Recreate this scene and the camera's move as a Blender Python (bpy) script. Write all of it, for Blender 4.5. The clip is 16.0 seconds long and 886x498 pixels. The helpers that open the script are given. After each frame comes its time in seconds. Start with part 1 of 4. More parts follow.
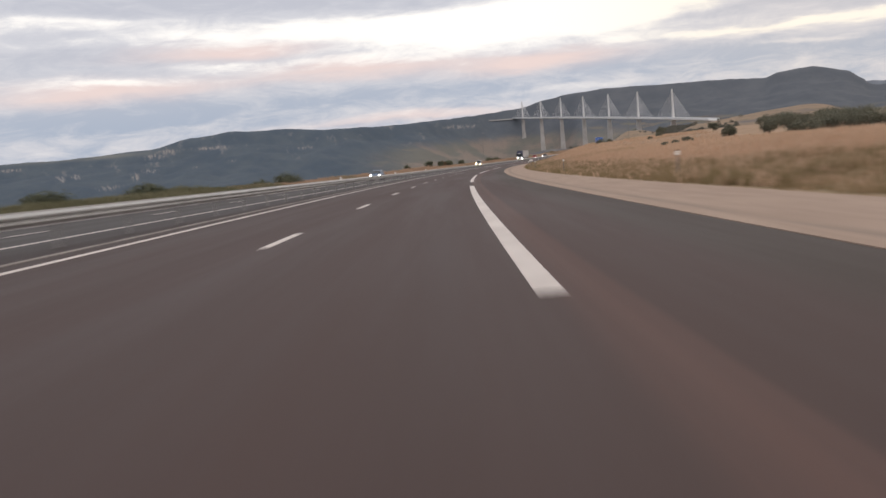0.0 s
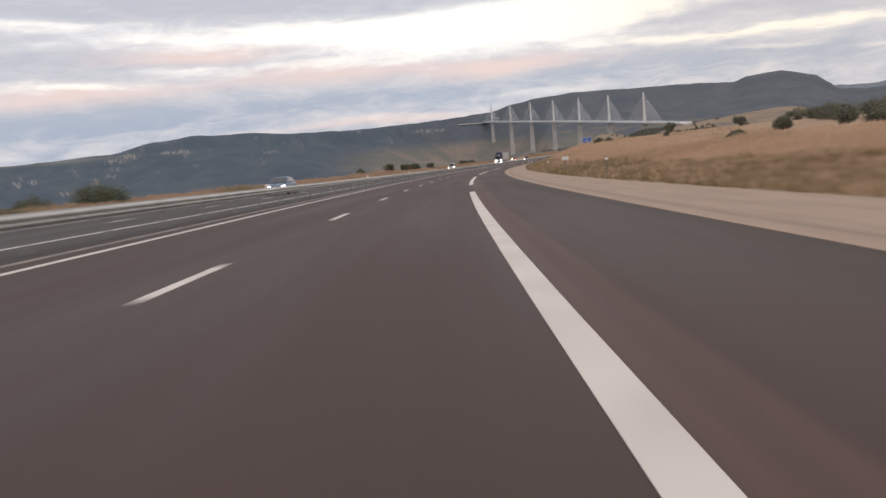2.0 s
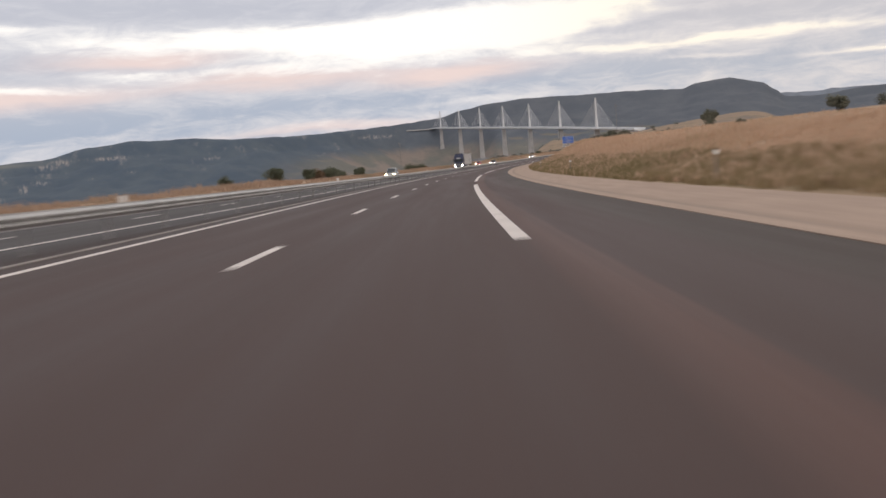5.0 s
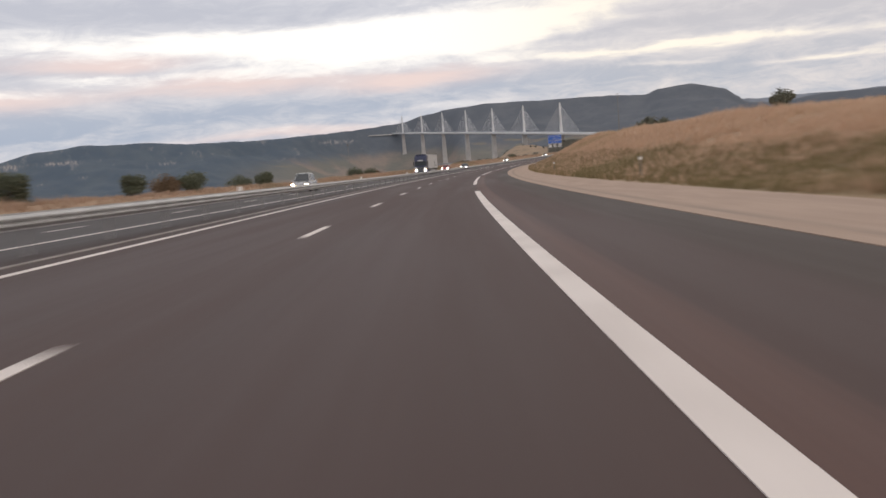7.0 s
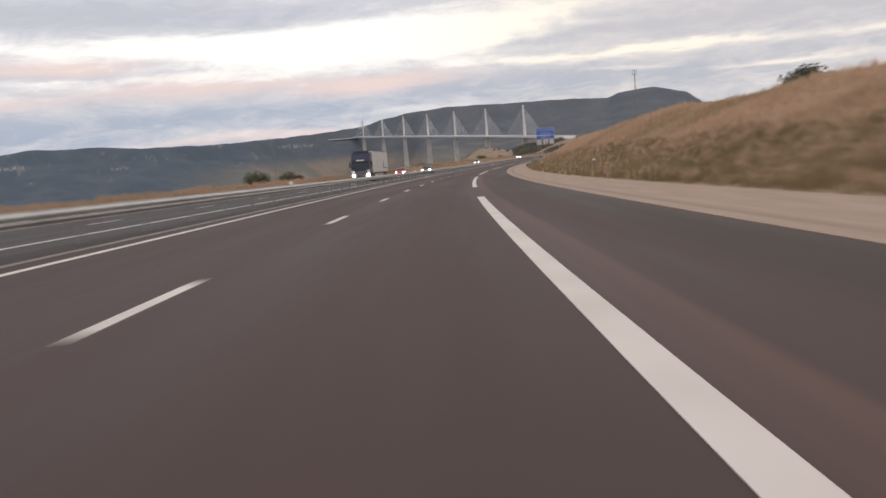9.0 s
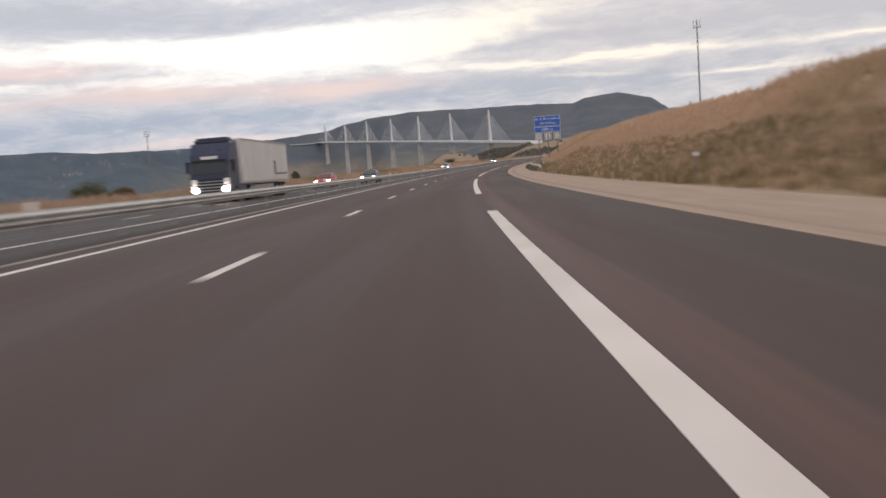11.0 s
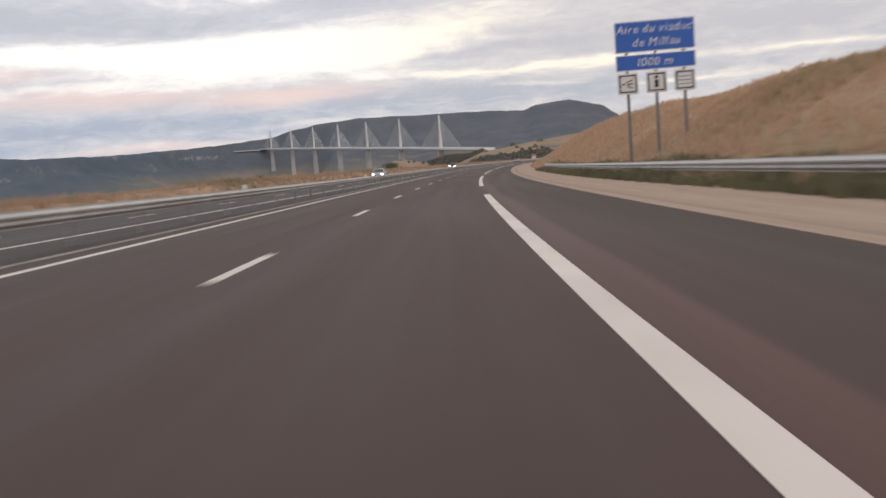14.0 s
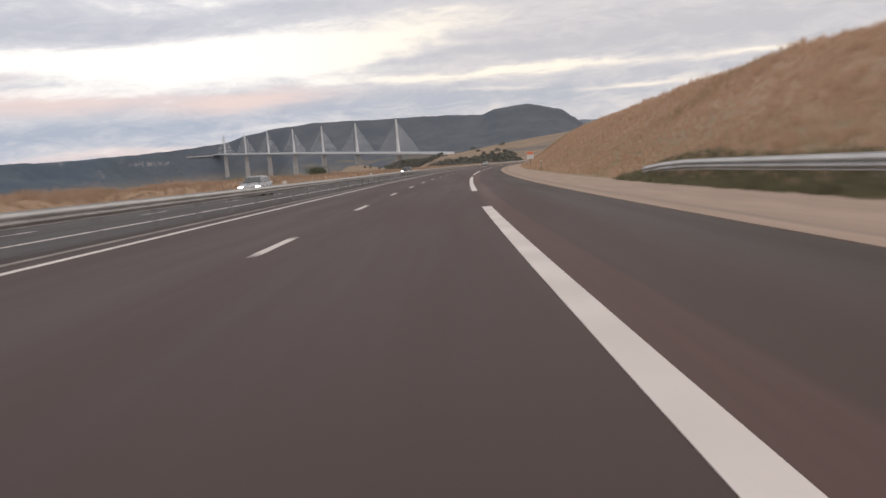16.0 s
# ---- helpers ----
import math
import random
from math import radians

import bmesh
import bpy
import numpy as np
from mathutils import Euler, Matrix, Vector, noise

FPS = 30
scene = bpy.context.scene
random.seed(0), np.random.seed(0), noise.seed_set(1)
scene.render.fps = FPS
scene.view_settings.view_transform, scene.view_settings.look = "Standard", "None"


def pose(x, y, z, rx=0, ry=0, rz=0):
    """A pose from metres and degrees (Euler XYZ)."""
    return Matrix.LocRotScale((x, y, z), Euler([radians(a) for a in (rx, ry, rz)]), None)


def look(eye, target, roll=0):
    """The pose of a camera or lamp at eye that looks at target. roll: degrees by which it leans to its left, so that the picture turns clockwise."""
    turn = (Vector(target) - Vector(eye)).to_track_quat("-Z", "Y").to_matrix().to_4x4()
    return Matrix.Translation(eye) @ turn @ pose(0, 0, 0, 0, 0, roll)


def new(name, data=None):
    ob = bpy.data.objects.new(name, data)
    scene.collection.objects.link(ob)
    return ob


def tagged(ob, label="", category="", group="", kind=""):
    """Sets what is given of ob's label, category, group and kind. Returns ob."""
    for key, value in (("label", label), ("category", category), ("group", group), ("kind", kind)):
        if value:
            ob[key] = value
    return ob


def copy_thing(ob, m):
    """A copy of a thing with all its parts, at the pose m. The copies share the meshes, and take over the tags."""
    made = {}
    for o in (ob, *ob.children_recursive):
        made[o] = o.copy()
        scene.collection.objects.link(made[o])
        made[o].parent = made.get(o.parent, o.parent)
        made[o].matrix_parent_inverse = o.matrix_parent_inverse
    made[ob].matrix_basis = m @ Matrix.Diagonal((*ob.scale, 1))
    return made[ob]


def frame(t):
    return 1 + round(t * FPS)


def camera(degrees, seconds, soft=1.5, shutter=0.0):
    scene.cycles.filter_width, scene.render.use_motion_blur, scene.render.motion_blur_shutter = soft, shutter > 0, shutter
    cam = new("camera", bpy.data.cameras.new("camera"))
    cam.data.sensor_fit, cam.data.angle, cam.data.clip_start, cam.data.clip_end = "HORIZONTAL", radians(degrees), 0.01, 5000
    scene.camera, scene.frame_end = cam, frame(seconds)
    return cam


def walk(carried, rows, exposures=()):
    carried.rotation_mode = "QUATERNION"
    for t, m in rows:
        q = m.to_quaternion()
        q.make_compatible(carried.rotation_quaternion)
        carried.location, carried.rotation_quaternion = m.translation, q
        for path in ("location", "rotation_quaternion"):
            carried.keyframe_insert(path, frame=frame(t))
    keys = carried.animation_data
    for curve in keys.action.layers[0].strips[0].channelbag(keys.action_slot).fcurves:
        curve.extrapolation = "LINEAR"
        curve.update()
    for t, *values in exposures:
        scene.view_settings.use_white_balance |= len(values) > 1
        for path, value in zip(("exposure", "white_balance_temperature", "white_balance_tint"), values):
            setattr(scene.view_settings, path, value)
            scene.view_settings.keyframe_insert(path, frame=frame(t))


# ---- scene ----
cam = camera(52.5, 16.0, soft=1.6, shutter=0.7)
# seconds, place, then yaw, pitch and lean to the right in degrees
PATH = [
    (0.0, 2.822, 1.756, 0.888, 0.505, -7.198, 4.760),
    (0.5, 2.884, 15.910, 0.370, 0.149, -7.140, 4.711),
    (1.0, 3.079, 30.141, -0.165, -0.449, -7.090, 4.511),
    (1.5, 3.417, 44.446, -0.687, -1.074, -7.089, 4.583),
    (2.0, 3.875, 58.875, -1.218, -1.478, -7.073, 4.782),
    (2.5, 4.390, 73.276, -1.742, -1.787, -7.066, 4.787),
    (3.0, 5.072, 88.795, -2.301, -2.425, -7.035, 4.696),
    (3.5, 5.856, 103.180, -2.813, -3.043, -6.983, 4.718),
    (4.0, 6.783, 117.868, -3.323, -3.602, -6.987, 4.673),
    (4.5, 7.889, 132.447, -3.831, -4.194, -6.946, 4.651),
    (5.0, 9.143, 147.107, -4.337, -4.794, -6.906, 4.630),
    (5.5, 10.550, 161.845, -4.839, -5.401, -6.865, 4.608),
    (6.0, 12.112, 176.652, -5.336, -6.015, -6.824, 4.587),
    (6.5, 13.832, 191.518, -5.828, -6.635, -6.783, 4.565),
    (7.0, 15.755, 206.559, -6.308, -7.204, -6.738, 4.499),
    (7.5, 17.925, 222.348, -6.796, -7.742, -6.795, 4.412),
    (8.0, 20.124, 237.147, -7.276, -8.387, -6.865, 4.506),
    (8.5, 22.557, 252.224, -7.759, -8.995, -6.725, 4.679),
    (9.0, 25.108, 267.163, -8.207, -9.637, -6.666, 4.621),
    (9.5, 27.867, 282.343, -8.657, -10.211, -6.620, 4.595),
    (10.0, 30.785, 297.481, -9.096, -10.785, -6.573, 4.570),
    (10.5, 33.859, 312.569, -9.523, -11.359, -6.526, 4.544),
    (11.0, 37.087, 327.597, -9.939, -11.931, -6.479, 4.518),
    (11.5, 40.465, 342.562, -10.343, -12.501, -6.432, 4.493),
    (12.0, 43.925, 357.068, -10.725, -13.045, -6.454, 4.493),
    (12.5, 47.609, 371.943, -11.110, -13.503, -6.335, 4.492),
    (13.0, 51.368, 386.832, -11.454, -13.909, -6.408, 4.402),
    (13.5, 55.210, 401.358, -11.804, -14.486, -6.313, 4.379),
    (14.0, 59.217, 415.980, -12.146, -15.170, -6.248, 4.311),
    (14.5, 63.425, 430.589, -12.470, -15.886, -6.187, 4.322),
    (15.0, 67.789, 444.842, -12.789, -16.540, -6.186, 4.473),
    (15.5, 72.678, 460.569, -13.124, -17.328, -6.141, 4.446),
    (16.0, 77.428, 475.169, -13.415, -17.806, -6.125, 4.497),
]
walk(cam, [(t, pose(x, y, z, 90 + pitch, 0, yaw) @ pose(0, 0, 0, 0, 0, -lean)) for t, x, y, z, yaw, pitch, lean in PATH],
     exposures=[(0.0, 0.03, 6600.0, 12.0), (16.0, 0.03, 6600.0, 12.0)])

# ---- world: evening sky with broken cloud, and a wide weak sun behind it ----
world = bpy.data.worlds.new("evening_sky")
scene.world = world
world.use_nodes = True
wt = world.node_tree
wt.nodes.clear()


class Nodes:
    """Small helper to write node maths as code."""

    def __init__(self, tree):
        self.tree = tree

    def add(self, kind):
        return self.tree.nodes.new(kind)

    def put(self, socket, value):
        if hasattr(value, "is_linked"):
            self.tree.links.new(value, socket)
        else:
            socket.default_value = value

    def maths(self, op, a, b=0.0, c=0.0):
        n = self.add("ShaderNodeMath")
        n.operation = op
        for s, val in zip(n.inputs, (a, b, c)):
            self.put(s, val)
        return n.outputs[0]

    def mix(self, fac, a, b, blend="MIX"):
        n = self.add("ShaderNodeMix")
        n.data_type, n.blend_type = "RGBA", blend
        self.put(n.inputs[0], fac)
        self.put(n.inputs[6], a)
        self.put(n.inputs[7], b)
        return n.outputs[2]

    def noise(self, vec, scale, detail=4.0, rough=0.55, distort=0.0):
        n = self.add("ShaderNodeTexNoise")
        if vec is not None:
            self.put(n.inputs["Vector"], vec)
        n.inputs["Scale"].default_value = scale
        n.inputs["Detail"].default_value = detail
        n.inputs["Roughness"].default_value = rough
        n.inputs["Distortion"].default_value = distort
        return n.outputs["Fac"]

    def ramp(self, fac, lo, hi, a=0.0, b=1.0):
        n = self.add("ShaderNodeMapRange")
        n.interpolation_type = "SMOOTHSTEP"
        for s, val in zip(n.inputs, (fac, lo, hi, a, b)):
            self.put(s, val)
        return n.outputs[0]

    def vec(self, x, y, z=0.0):
        n = self.add("ShaderNodeCombineXYZ")
        for s, val in zip(n.inputs, (x, y, z)):
            self.put(s, val)
        return n.outputs[0]


W = Nodes(wt)
sky_dir = W.add("ShaderNodeTexCoord").outputs["Generated"]
xyz = W.add("ShaderNodeSeparateXYZ")
W.put(xyz.inputs[0], sky_dir)
sx, sy, sz = xyz.outputs
azimuth = W.maths("MULTIPLY", W.maths("ARCTAN2", sx, sy), 57.2958)
elevation = W.maths("MULTIPLY", W.maths("ARCSINE", sz), 57.2958)
flat = W.vec(W.maths("MULTIPLY", azimuth, 0.11), W.maths("MULTIPLY", elevation, 0.55), 3.0)
warp_a = W.maths("SUBTRACT", W.noise(flat, 1.0, 5.0, 0.6), 0.5)
warp_b = W.maths("SUBTRACT", W.noise(W.vec(W.maths("MULTIPLY", azimuth, 0.09), W.maths("MULTIPLY", elevation, 0.5), 11.0), 1.3, 5.0, 0.6), 0.5)
wisps = W.maths("SUBTRACT", W.noise(W.vec(W.maths("MULTIPLY", azimuth, 0.2), W.maths("MULTIPLY", elevation, 0.8), 23.0), 1.3, 5.0, 0.58), 0.5)
u = W.maths("ADD", azimuth, W.maths("MULTIPLY", warp_a, 6.0))
v = W.maths("ADD", elevation, W.maths("MULTIPLY", warp_b, 1.7))
ripple = W.maths("SUBTRACT", W.noise(W.vec(W.maths("MULTIPLY", azimuth, 0.34), W.maths("MULTIPLY", W.maths("SUBTRACT", elevation, W.maths("MULTIPLY", azimuth, 0.03)), 2.3), 41.0), 1.0, 7.0, 0.62, 0.4), 0.5)


def streak(a0, e0, half_a, half_e, tilt=0.0):
    """Soft elongated patch of sky round azimuth a0 and elevation e0, degrees."""
    da = W.maths("SUBTRACT", u, a0)
    de = W.maths("SUBTRACT", W.maths("SUBTRACT", v, e0), W.maths("MULTIPLY", da, tilt))
    q = W.maths("ADD", W.maths("POWER", W.maths("ABSOLUTE", W.maths("DIVIDE", da, half_a)), 2.0), W.maths("POWER", W.maths("ABSOLUTE", W.maths("DIVIDE", de, half_e)), 2.0))
    return W.maths("EXPONENT", W.maths("MULTIPLY", q, -1.0))


def total(items):
    out = 0.0
    for weight, s in items:
        out = W.maths("MULTIPLY_ADD", s, weight, out)
    return out


# thin bright cloud and gaps (plus) and heavier grey cloud (minus)
CLOUDS = [
    (1.1, -9, 7.1, 12, 0.75), (1.2, 3, 6.3, 9, 1.2), (1.1, 11, 6.8, 6, 1.5), (0.8, -21.5, 8.1, 5, 0.4), (0.9, -20, 4.6, 5, 0.36), (0.7, -13.2, 5.3, 2.2, 0.2),
    (0.55, -5, 5.05, 7, 0.3), (0.95, 22, 4.75, 10, 0.27), (0.4, 30, 4.9, 5, 0.2), (0.95, 31.5, 3.35, 4, 0.2), (0.85, 38, 4.5, 5, 0.25), (0.45, 22, 3.8, 2.5, 0.15),
    (0.45, 8.8, 2.5, 4, 0.25), (0.3, -1, 1.35, 6, 0.22), (0.6, 19, 8.3, 4, 0.8), (0.6, 4, 10.0, 7, 0.8), (0.25, -14, 2.7, 3, 0.25),
    (-0.35, -12, 9.0, 16, 0.6), (-0.4, -20.5, 6.3, 5.5, 0.7), (-0.35, 21, 6.1, 6, 0.5), (0.5, 16.5, 7.4, 4, 0.7), (-0.4, -20, 2.6, 9, 0.9), (-0.3, 19, 3.4, 12, 0.7), (-0.35, -1, 8.0, 5, 0.5), (-0.5, 9, 9.6, 3, 0.4),
    (-0.45, 16, 5.8, 2.2, 0.22), (-0.3, -6, 2.8, 14, 0.6), (-0.4, 35, 6.2, 8, 1.0),
]
puffs = W.maths("SUBTRACT", W.noise(W.vec(W.maths("MULTIPLY", azimuth, 0.3), W.maths("MULTIPLY", elevation, 1.0), 57.0), 1.0, 9.0, 0.66, 0.7), 0.5)
texture = W.maths("MULTIPLY_ADD", puffs, 1.5, W.maths("MULTIPLY_ADD", ripple, 0.45, W.maths("MULTIPLY", wisps, 0.5)))
light_field = W.maths("ADD", total([(w, streak(a0, e0, ha, he)) for w, a0, e0, ha, he in CLOUDS]), texture)
general = W.ramp(W.maths("ADD", elevation, W.maths("MULTIPLY", warp_a, 30.0)), 11.0, 30.0, 0.0, 0.55)
bright = W.ramp(W.maths("ADD", light_field, general), 0.1, 1.1)
PINK = total([(0.8, streak(-12.6, 6.1, 5, 0.45)), (0.75, streak(-5, 4.6, 7, 0.5)), (0.9, streak(6.5, 4.1, 5, 0.5)), (0.8, streak(-20, 4.1, 6, 0.6)), (0.5, streak(-1.6, 1.25, 6, 0.28))])
grey_low = W.mix(W.ramp(elevation, 0.5, 7.0), (0.40, 0.475, 0.60, 1), (0.56, 0.58, 0.65, 1))
cloud = W.mix(W.ramp(light_field, -0.45, 0.3), grey_low, (0.68, 0.69, 0.74, 1))
cloud = W.mix(W.maths("MINIMUM", PINK, 0.8), cloud, (0.86, 0.69, 0.66, 1))
cloud = W.mix(W.ramp(azimuth, 4.0, 24.0, 0.0, 0.8), cloud, W.mix(1.0, cloud, (1.12, 1.05, 0.97, 1), "MULTIPLY"))
clouded = W.mix(bright, cloud, W.mix(W.ramp(azimuth, 6.0, 20.0), (1.12, 1.09, 1.04, 1), (1.10, 1.02, 0.88, 1)))
clouded = W.mix(W.maths("MULTIPLY", W.maths("MINIMUM", PINK, 1.0), 0.35), clouded, (1.0, 0.80, 0.72, 1))
nishita = W.add("ShaderNodeTexSky")
nishita.sky_type, nishita.sun_disc = "NISHITA", False
nishita.sun_elevation, nishita.sun_rotation = radians(9), radians(170)
open_sky = W.mix(1.0, nishita.outputs[0], (0.05, 0.055, 0.065, 1), "MULTIPLY")
sky_colour = W.mix(0.93, open_sky, clouded)
below = W.mix(W.ramp(elevation, -4.0, -0.5), (0.16, 0.14, 0.12, 1), sky_colour)
bg = W.add("ShaderNodeBackground")
W.put(bg.inputs[0], below)
bg.inputs[1].default_value = 1.0
wt.links.new(bg.outputs[0], W.add("ShaderNodeOutputWorld").inputs[0])

sun = new("sun", bpy.data.lights.new("sun", "SUN"))
sun.data.energy, sun.data.angle, sun.data.color = 0.5, radians(25), (1.0, 0.9, 0.8)
sun.matrix_world = look((0, 0, 60), (-17, 98, 44))
scene.view_settings.exposure = 0.0

# ---- materials ----
def material(name, rough=0.85, metal=0.0, spec=0.35):
    m = bpy.data.materials.new(name)
    m.use_nodes = True
    b = m.node_tree.nodes["Principled BSDF"]
    b.inputs["Roughness"].default_value = rough
    b.inputs["Metallic"].default_value = metal
    b.inputs["Specular IOR Level"].default_value = spec
    return m, Nodes(m.node_tree), b


def bump(N, b, height, strength, distance):
    n = N.add("ShaderNodeBump")
    n.inputs["Strength"].default_value = strength
    n.inputs["Distance"].default_value = distance
    N.put(n.inputs["Height"], height)
    N.put(b.inputs["Normal"], n.outputs[0])


def place(N):
    return N.add("ShaderNodeNewGeometry").outputs["Position"]


def plain(name, colour, rough=0.6, metal=0.0, wear=0.12, scale=3.0, spec=0.4):
    """Paint, metal or plastic with slight uneven wear."""
    m, N, b = material(name, rough, metal, spec)
    p = N.add("ShaderNodeTexCoord").outputs["Object"]
    n1, n2 = N.noise(p, scale, 5), N.noise(p, scale * 9, 3)
    f = N.maths("MULTIPLY_ADD", n2, 0.4, N.maths("MULTIPLY", n1, 0.6))
    dark = tuple(c * (1 - 2 * wear) for c in colour) + (1,)
    lite = tuple(min(1, c * (1 + wear)) for c in colour) + (1,)
    N.put(b.inputs["Base Color"], N.mix(N.ramp(f, 0.3, 0.7), dark, lite))
    N.put(b.inputs["Roughness"], N.ramp(n1, 0.2, 0.8, max(0.02, rough - 0.1), min(1, rough + 0.1)))
    return m


def uv_sd(N):
    """Road coordinates: along in metres, across in metres."""
    s = N.add("ShaderNodeSeparateXYZ")
    uv = N.add("ShaderNodeUVMap")
    uv.uv_map = "road"
    N.put(s.inputs[0], uv.outputs[0])
    return s.outputs[0], s.outputs[1]


def make_asphalt():
    m, N, b = material("asphalt", 0.7, 0, 0.19)
    p = place(N)
    along, across = uv_sd(N)
    grain = N.noise(p, 55.0, 3, 0.7)
    patches = N.noise(N.vec(N.maths("MULTIPLY", along, 0.035), N.maths("MULTIPLY", across, 0.7)), 1.0, 5, 0.6)
    streaks = N.noise(N.vec(N.maths("MULTIPLY", along, 0.012), N.maths("MULTIPLY", across, 3.2)), 1.0, 4, 0.6)
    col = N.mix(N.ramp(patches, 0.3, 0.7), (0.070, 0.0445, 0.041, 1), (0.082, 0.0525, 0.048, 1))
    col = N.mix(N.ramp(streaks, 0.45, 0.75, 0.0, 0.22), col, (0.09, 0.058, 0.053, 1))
    # windscreen reflection tint painted in: greyer on the passing lane and beyond the median
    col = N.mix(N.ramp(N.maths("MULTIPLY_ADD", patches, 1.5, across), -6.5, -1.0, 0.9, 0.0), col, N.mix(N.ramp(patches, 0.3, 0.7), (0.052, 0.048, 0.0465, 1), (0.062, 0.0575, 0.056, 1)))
    # polished wheel tracks
    for centre in (-2.6, -0.9, 0.95, 2.65):
        track = N.maths("SUBTRACT", 1.0, N.ramp(N.maths("ABSOLUTE", N.maths("SUBTRACT", N.maths("MULTIPLY_ADD", streaks, 0.3, across), centre + 0.15)), 0.1, 0.5))
        col = N.mix(N.maths("MULTIPLY", track, 0.12), col, (0.056, 0.037, 0.034, 1))
    col = N.mix(N.ramp(N.maths("MULTIPLY_ADD", patches, 0.8, across), 5.2, 6.0, 0.0, 0.8), col, (0.062, 0.049, 0.042, 1))
    # reddish seam on the hard shoulder, with a sharp outer edge
    wander = N.maths("MULTIPLY_ADD", patches, 0.3, across)
    seam = N.maths("MULTIPLY", N.ramp(wander, 3.6, 3.85), N.ramp(wander, 4.16, 4.26, 1.0, 0.0))
    col = N.mix(N.maths("MULTIPLY", seam, N.ramp(streaks, 0.3, 0.7, 0.35, 0.75)), col, (0.14, 0.078, 0.066, 1))
    col = N.mix(N.ramp(grain, 0.35, 0.75, 0.0, 0.3), col, (0.105, 0.08, 0.075, 1))
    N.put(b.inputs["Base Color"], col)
    N.put(b.inputs["Roughness"], N.ramp(patches, 0.3, 0.7, 0.6, 0.74))
    bump(N, b, grain, 0.3, 0.004)
    return m


def make_concrete():
    m, N, b = material("gutter_concrete", 0.9, 0, 0.25)
    p = place(N)
    along, across = uv_sd(N)
    n = N.noise(N.vec(N.maths("MULTIPLY", along, 0.25), N.maths("MULTIPLY", across, 2.0)), 1.0, 6, 0.62)
    g = N.noise(p, 14.0, 4, 0.65)
    col = N.mix(N.ramp(n, 0.3, 0.7), (0.38, 0.278, 0.22, 1), (0.45, 0.333, 0.266, 1))
    col = N.mix(N.ramp(g, 0.45, 0.8, 0, 0.5), col, (0.28, 0.235, 0.20, 1))
    # uneven darker line along the gutter's crease
    crease_line = N.maths("SUBTRACT", 1.0, N.ramp(N.maths("ABSOLUTE", N.maths("SUBTRACT", across, 7.0)), 0.0, 0.28))
    col = N.mix(N.maths("MULTIPLY", crease_line, N.ramp(n, 0.35, 0.6, 0.1, 0.6)), col, (0.21, 0.175, 0.15, 1))
    N.put(b.inputs["Base Color"], col)
    bump(N, b, g, 0.3, 0.01)
    return m


def make_paint():
    m, N, b = material("road_paint", 0.6, 0, 0.4)
    p = place(N)
    n, g = N.noise(p, 1.3, 4), N.noise(p, 40.0, 3, 0.7)
    col = N.mix(N.ramp(n, 0.3, 0.7), (0.64, 0.57, 0.535, 1), (0.78, 0.705, 0.665, 1))
    col = N.mix(N.ramp(g, 0.55, 0.8, 0, 0.55), col, (0.3, 0.27, 0.26, 1))
    N.put(b.inputs["Base Color"], col)
    bump(N, b, g, 0.3, 0.004)
    return m


def make_soil(name, dry, brown, green, green_amount):
    """Ground under and between dry grass."""
    m, N, b = material(name, 0.95, 0, 0.15)
    p = place(N)
    big, mid, fine = N.noise(p, 0.045, 5), N.noise(p, 0.35, 5, 0.6), N.noise(p, 4.5, 5, 0.7)
    col = N.mix(N.ramp(mid, 0.3, 0.7), brown, dry)
    col = N.mix(N.ramp(big, 0.62 - green_amount, 0.72 - green_amount * 0.5, 0, 0.75), col, green)
    col = N.mix(N.ramp(fine, 0.5, 0.8, 0, 0.35), col, tuple(c * 0.75 for c in brown[:3]) + (1,))
    along, across = uv_sd(N)
    belt = N.maths("MULTIPLY", N.ramp(N.maths("MULTIPLY_ADD", mid, 3.0, across), 13.0, 17.5, 1.0, 0.0), N.maths("MULTIPLY", N.ramp(across, 9.0, 9.6), N.ramp(along, 600.0, 700.0, 1.0, 0.15)))
    col = N.mix(N.maths("MULTIPLY", belt, N.ramp(mid, 0.3, 0.6, 0.35, 0.9)), col, green)
    N.put(b.inputs["Base Color"], col)
    bump(N, b, fine, 0.6, 0.06)
    return m


def make_blades(name, dry, pale, green, green_amount):
    m, N, b = material(name, 0.8, 0, 0.2)
    p = place(N)
    big, mid = N.noise(p, 0.045, 5), N.noise(p, 0.6, 4)
    rnd = N.add("ShaderNodeNewGeometry").outputs["Random Per Island"]
    col = N.mix(rnd, dry, pale)
    col = N.mix(N.ramp(mid, 0.45, 0.75, 0, 0.5), col, tuple(c * 0.85 for c in dry[:3]) + (1,))
    col = N.mix(N.ramp(N.maths("MULTIPLY_ADD", rnd, 0.12, big), 0.66 - green_amount, 0.78 - green_amount * 0.5, 0, 0.85), col, green)
    N.put(b.inputs["Base Color"], col)
    through_light = N.add("ShaderNodeBsdfTranslucent")
    N.put(through_light.inputs["Color"], col)
    both = N.add("ShaderNodeMixShader")
    both.inputs[0].default_value = 0.5
    N.put(both.inputs[1], b.outputs[0])
    N.put(both.inputs[2], through_light.outputs[0])
    N.put(m.node_tree.nodes["Material Output"].inputs[0], both.outputs[0])
    return m


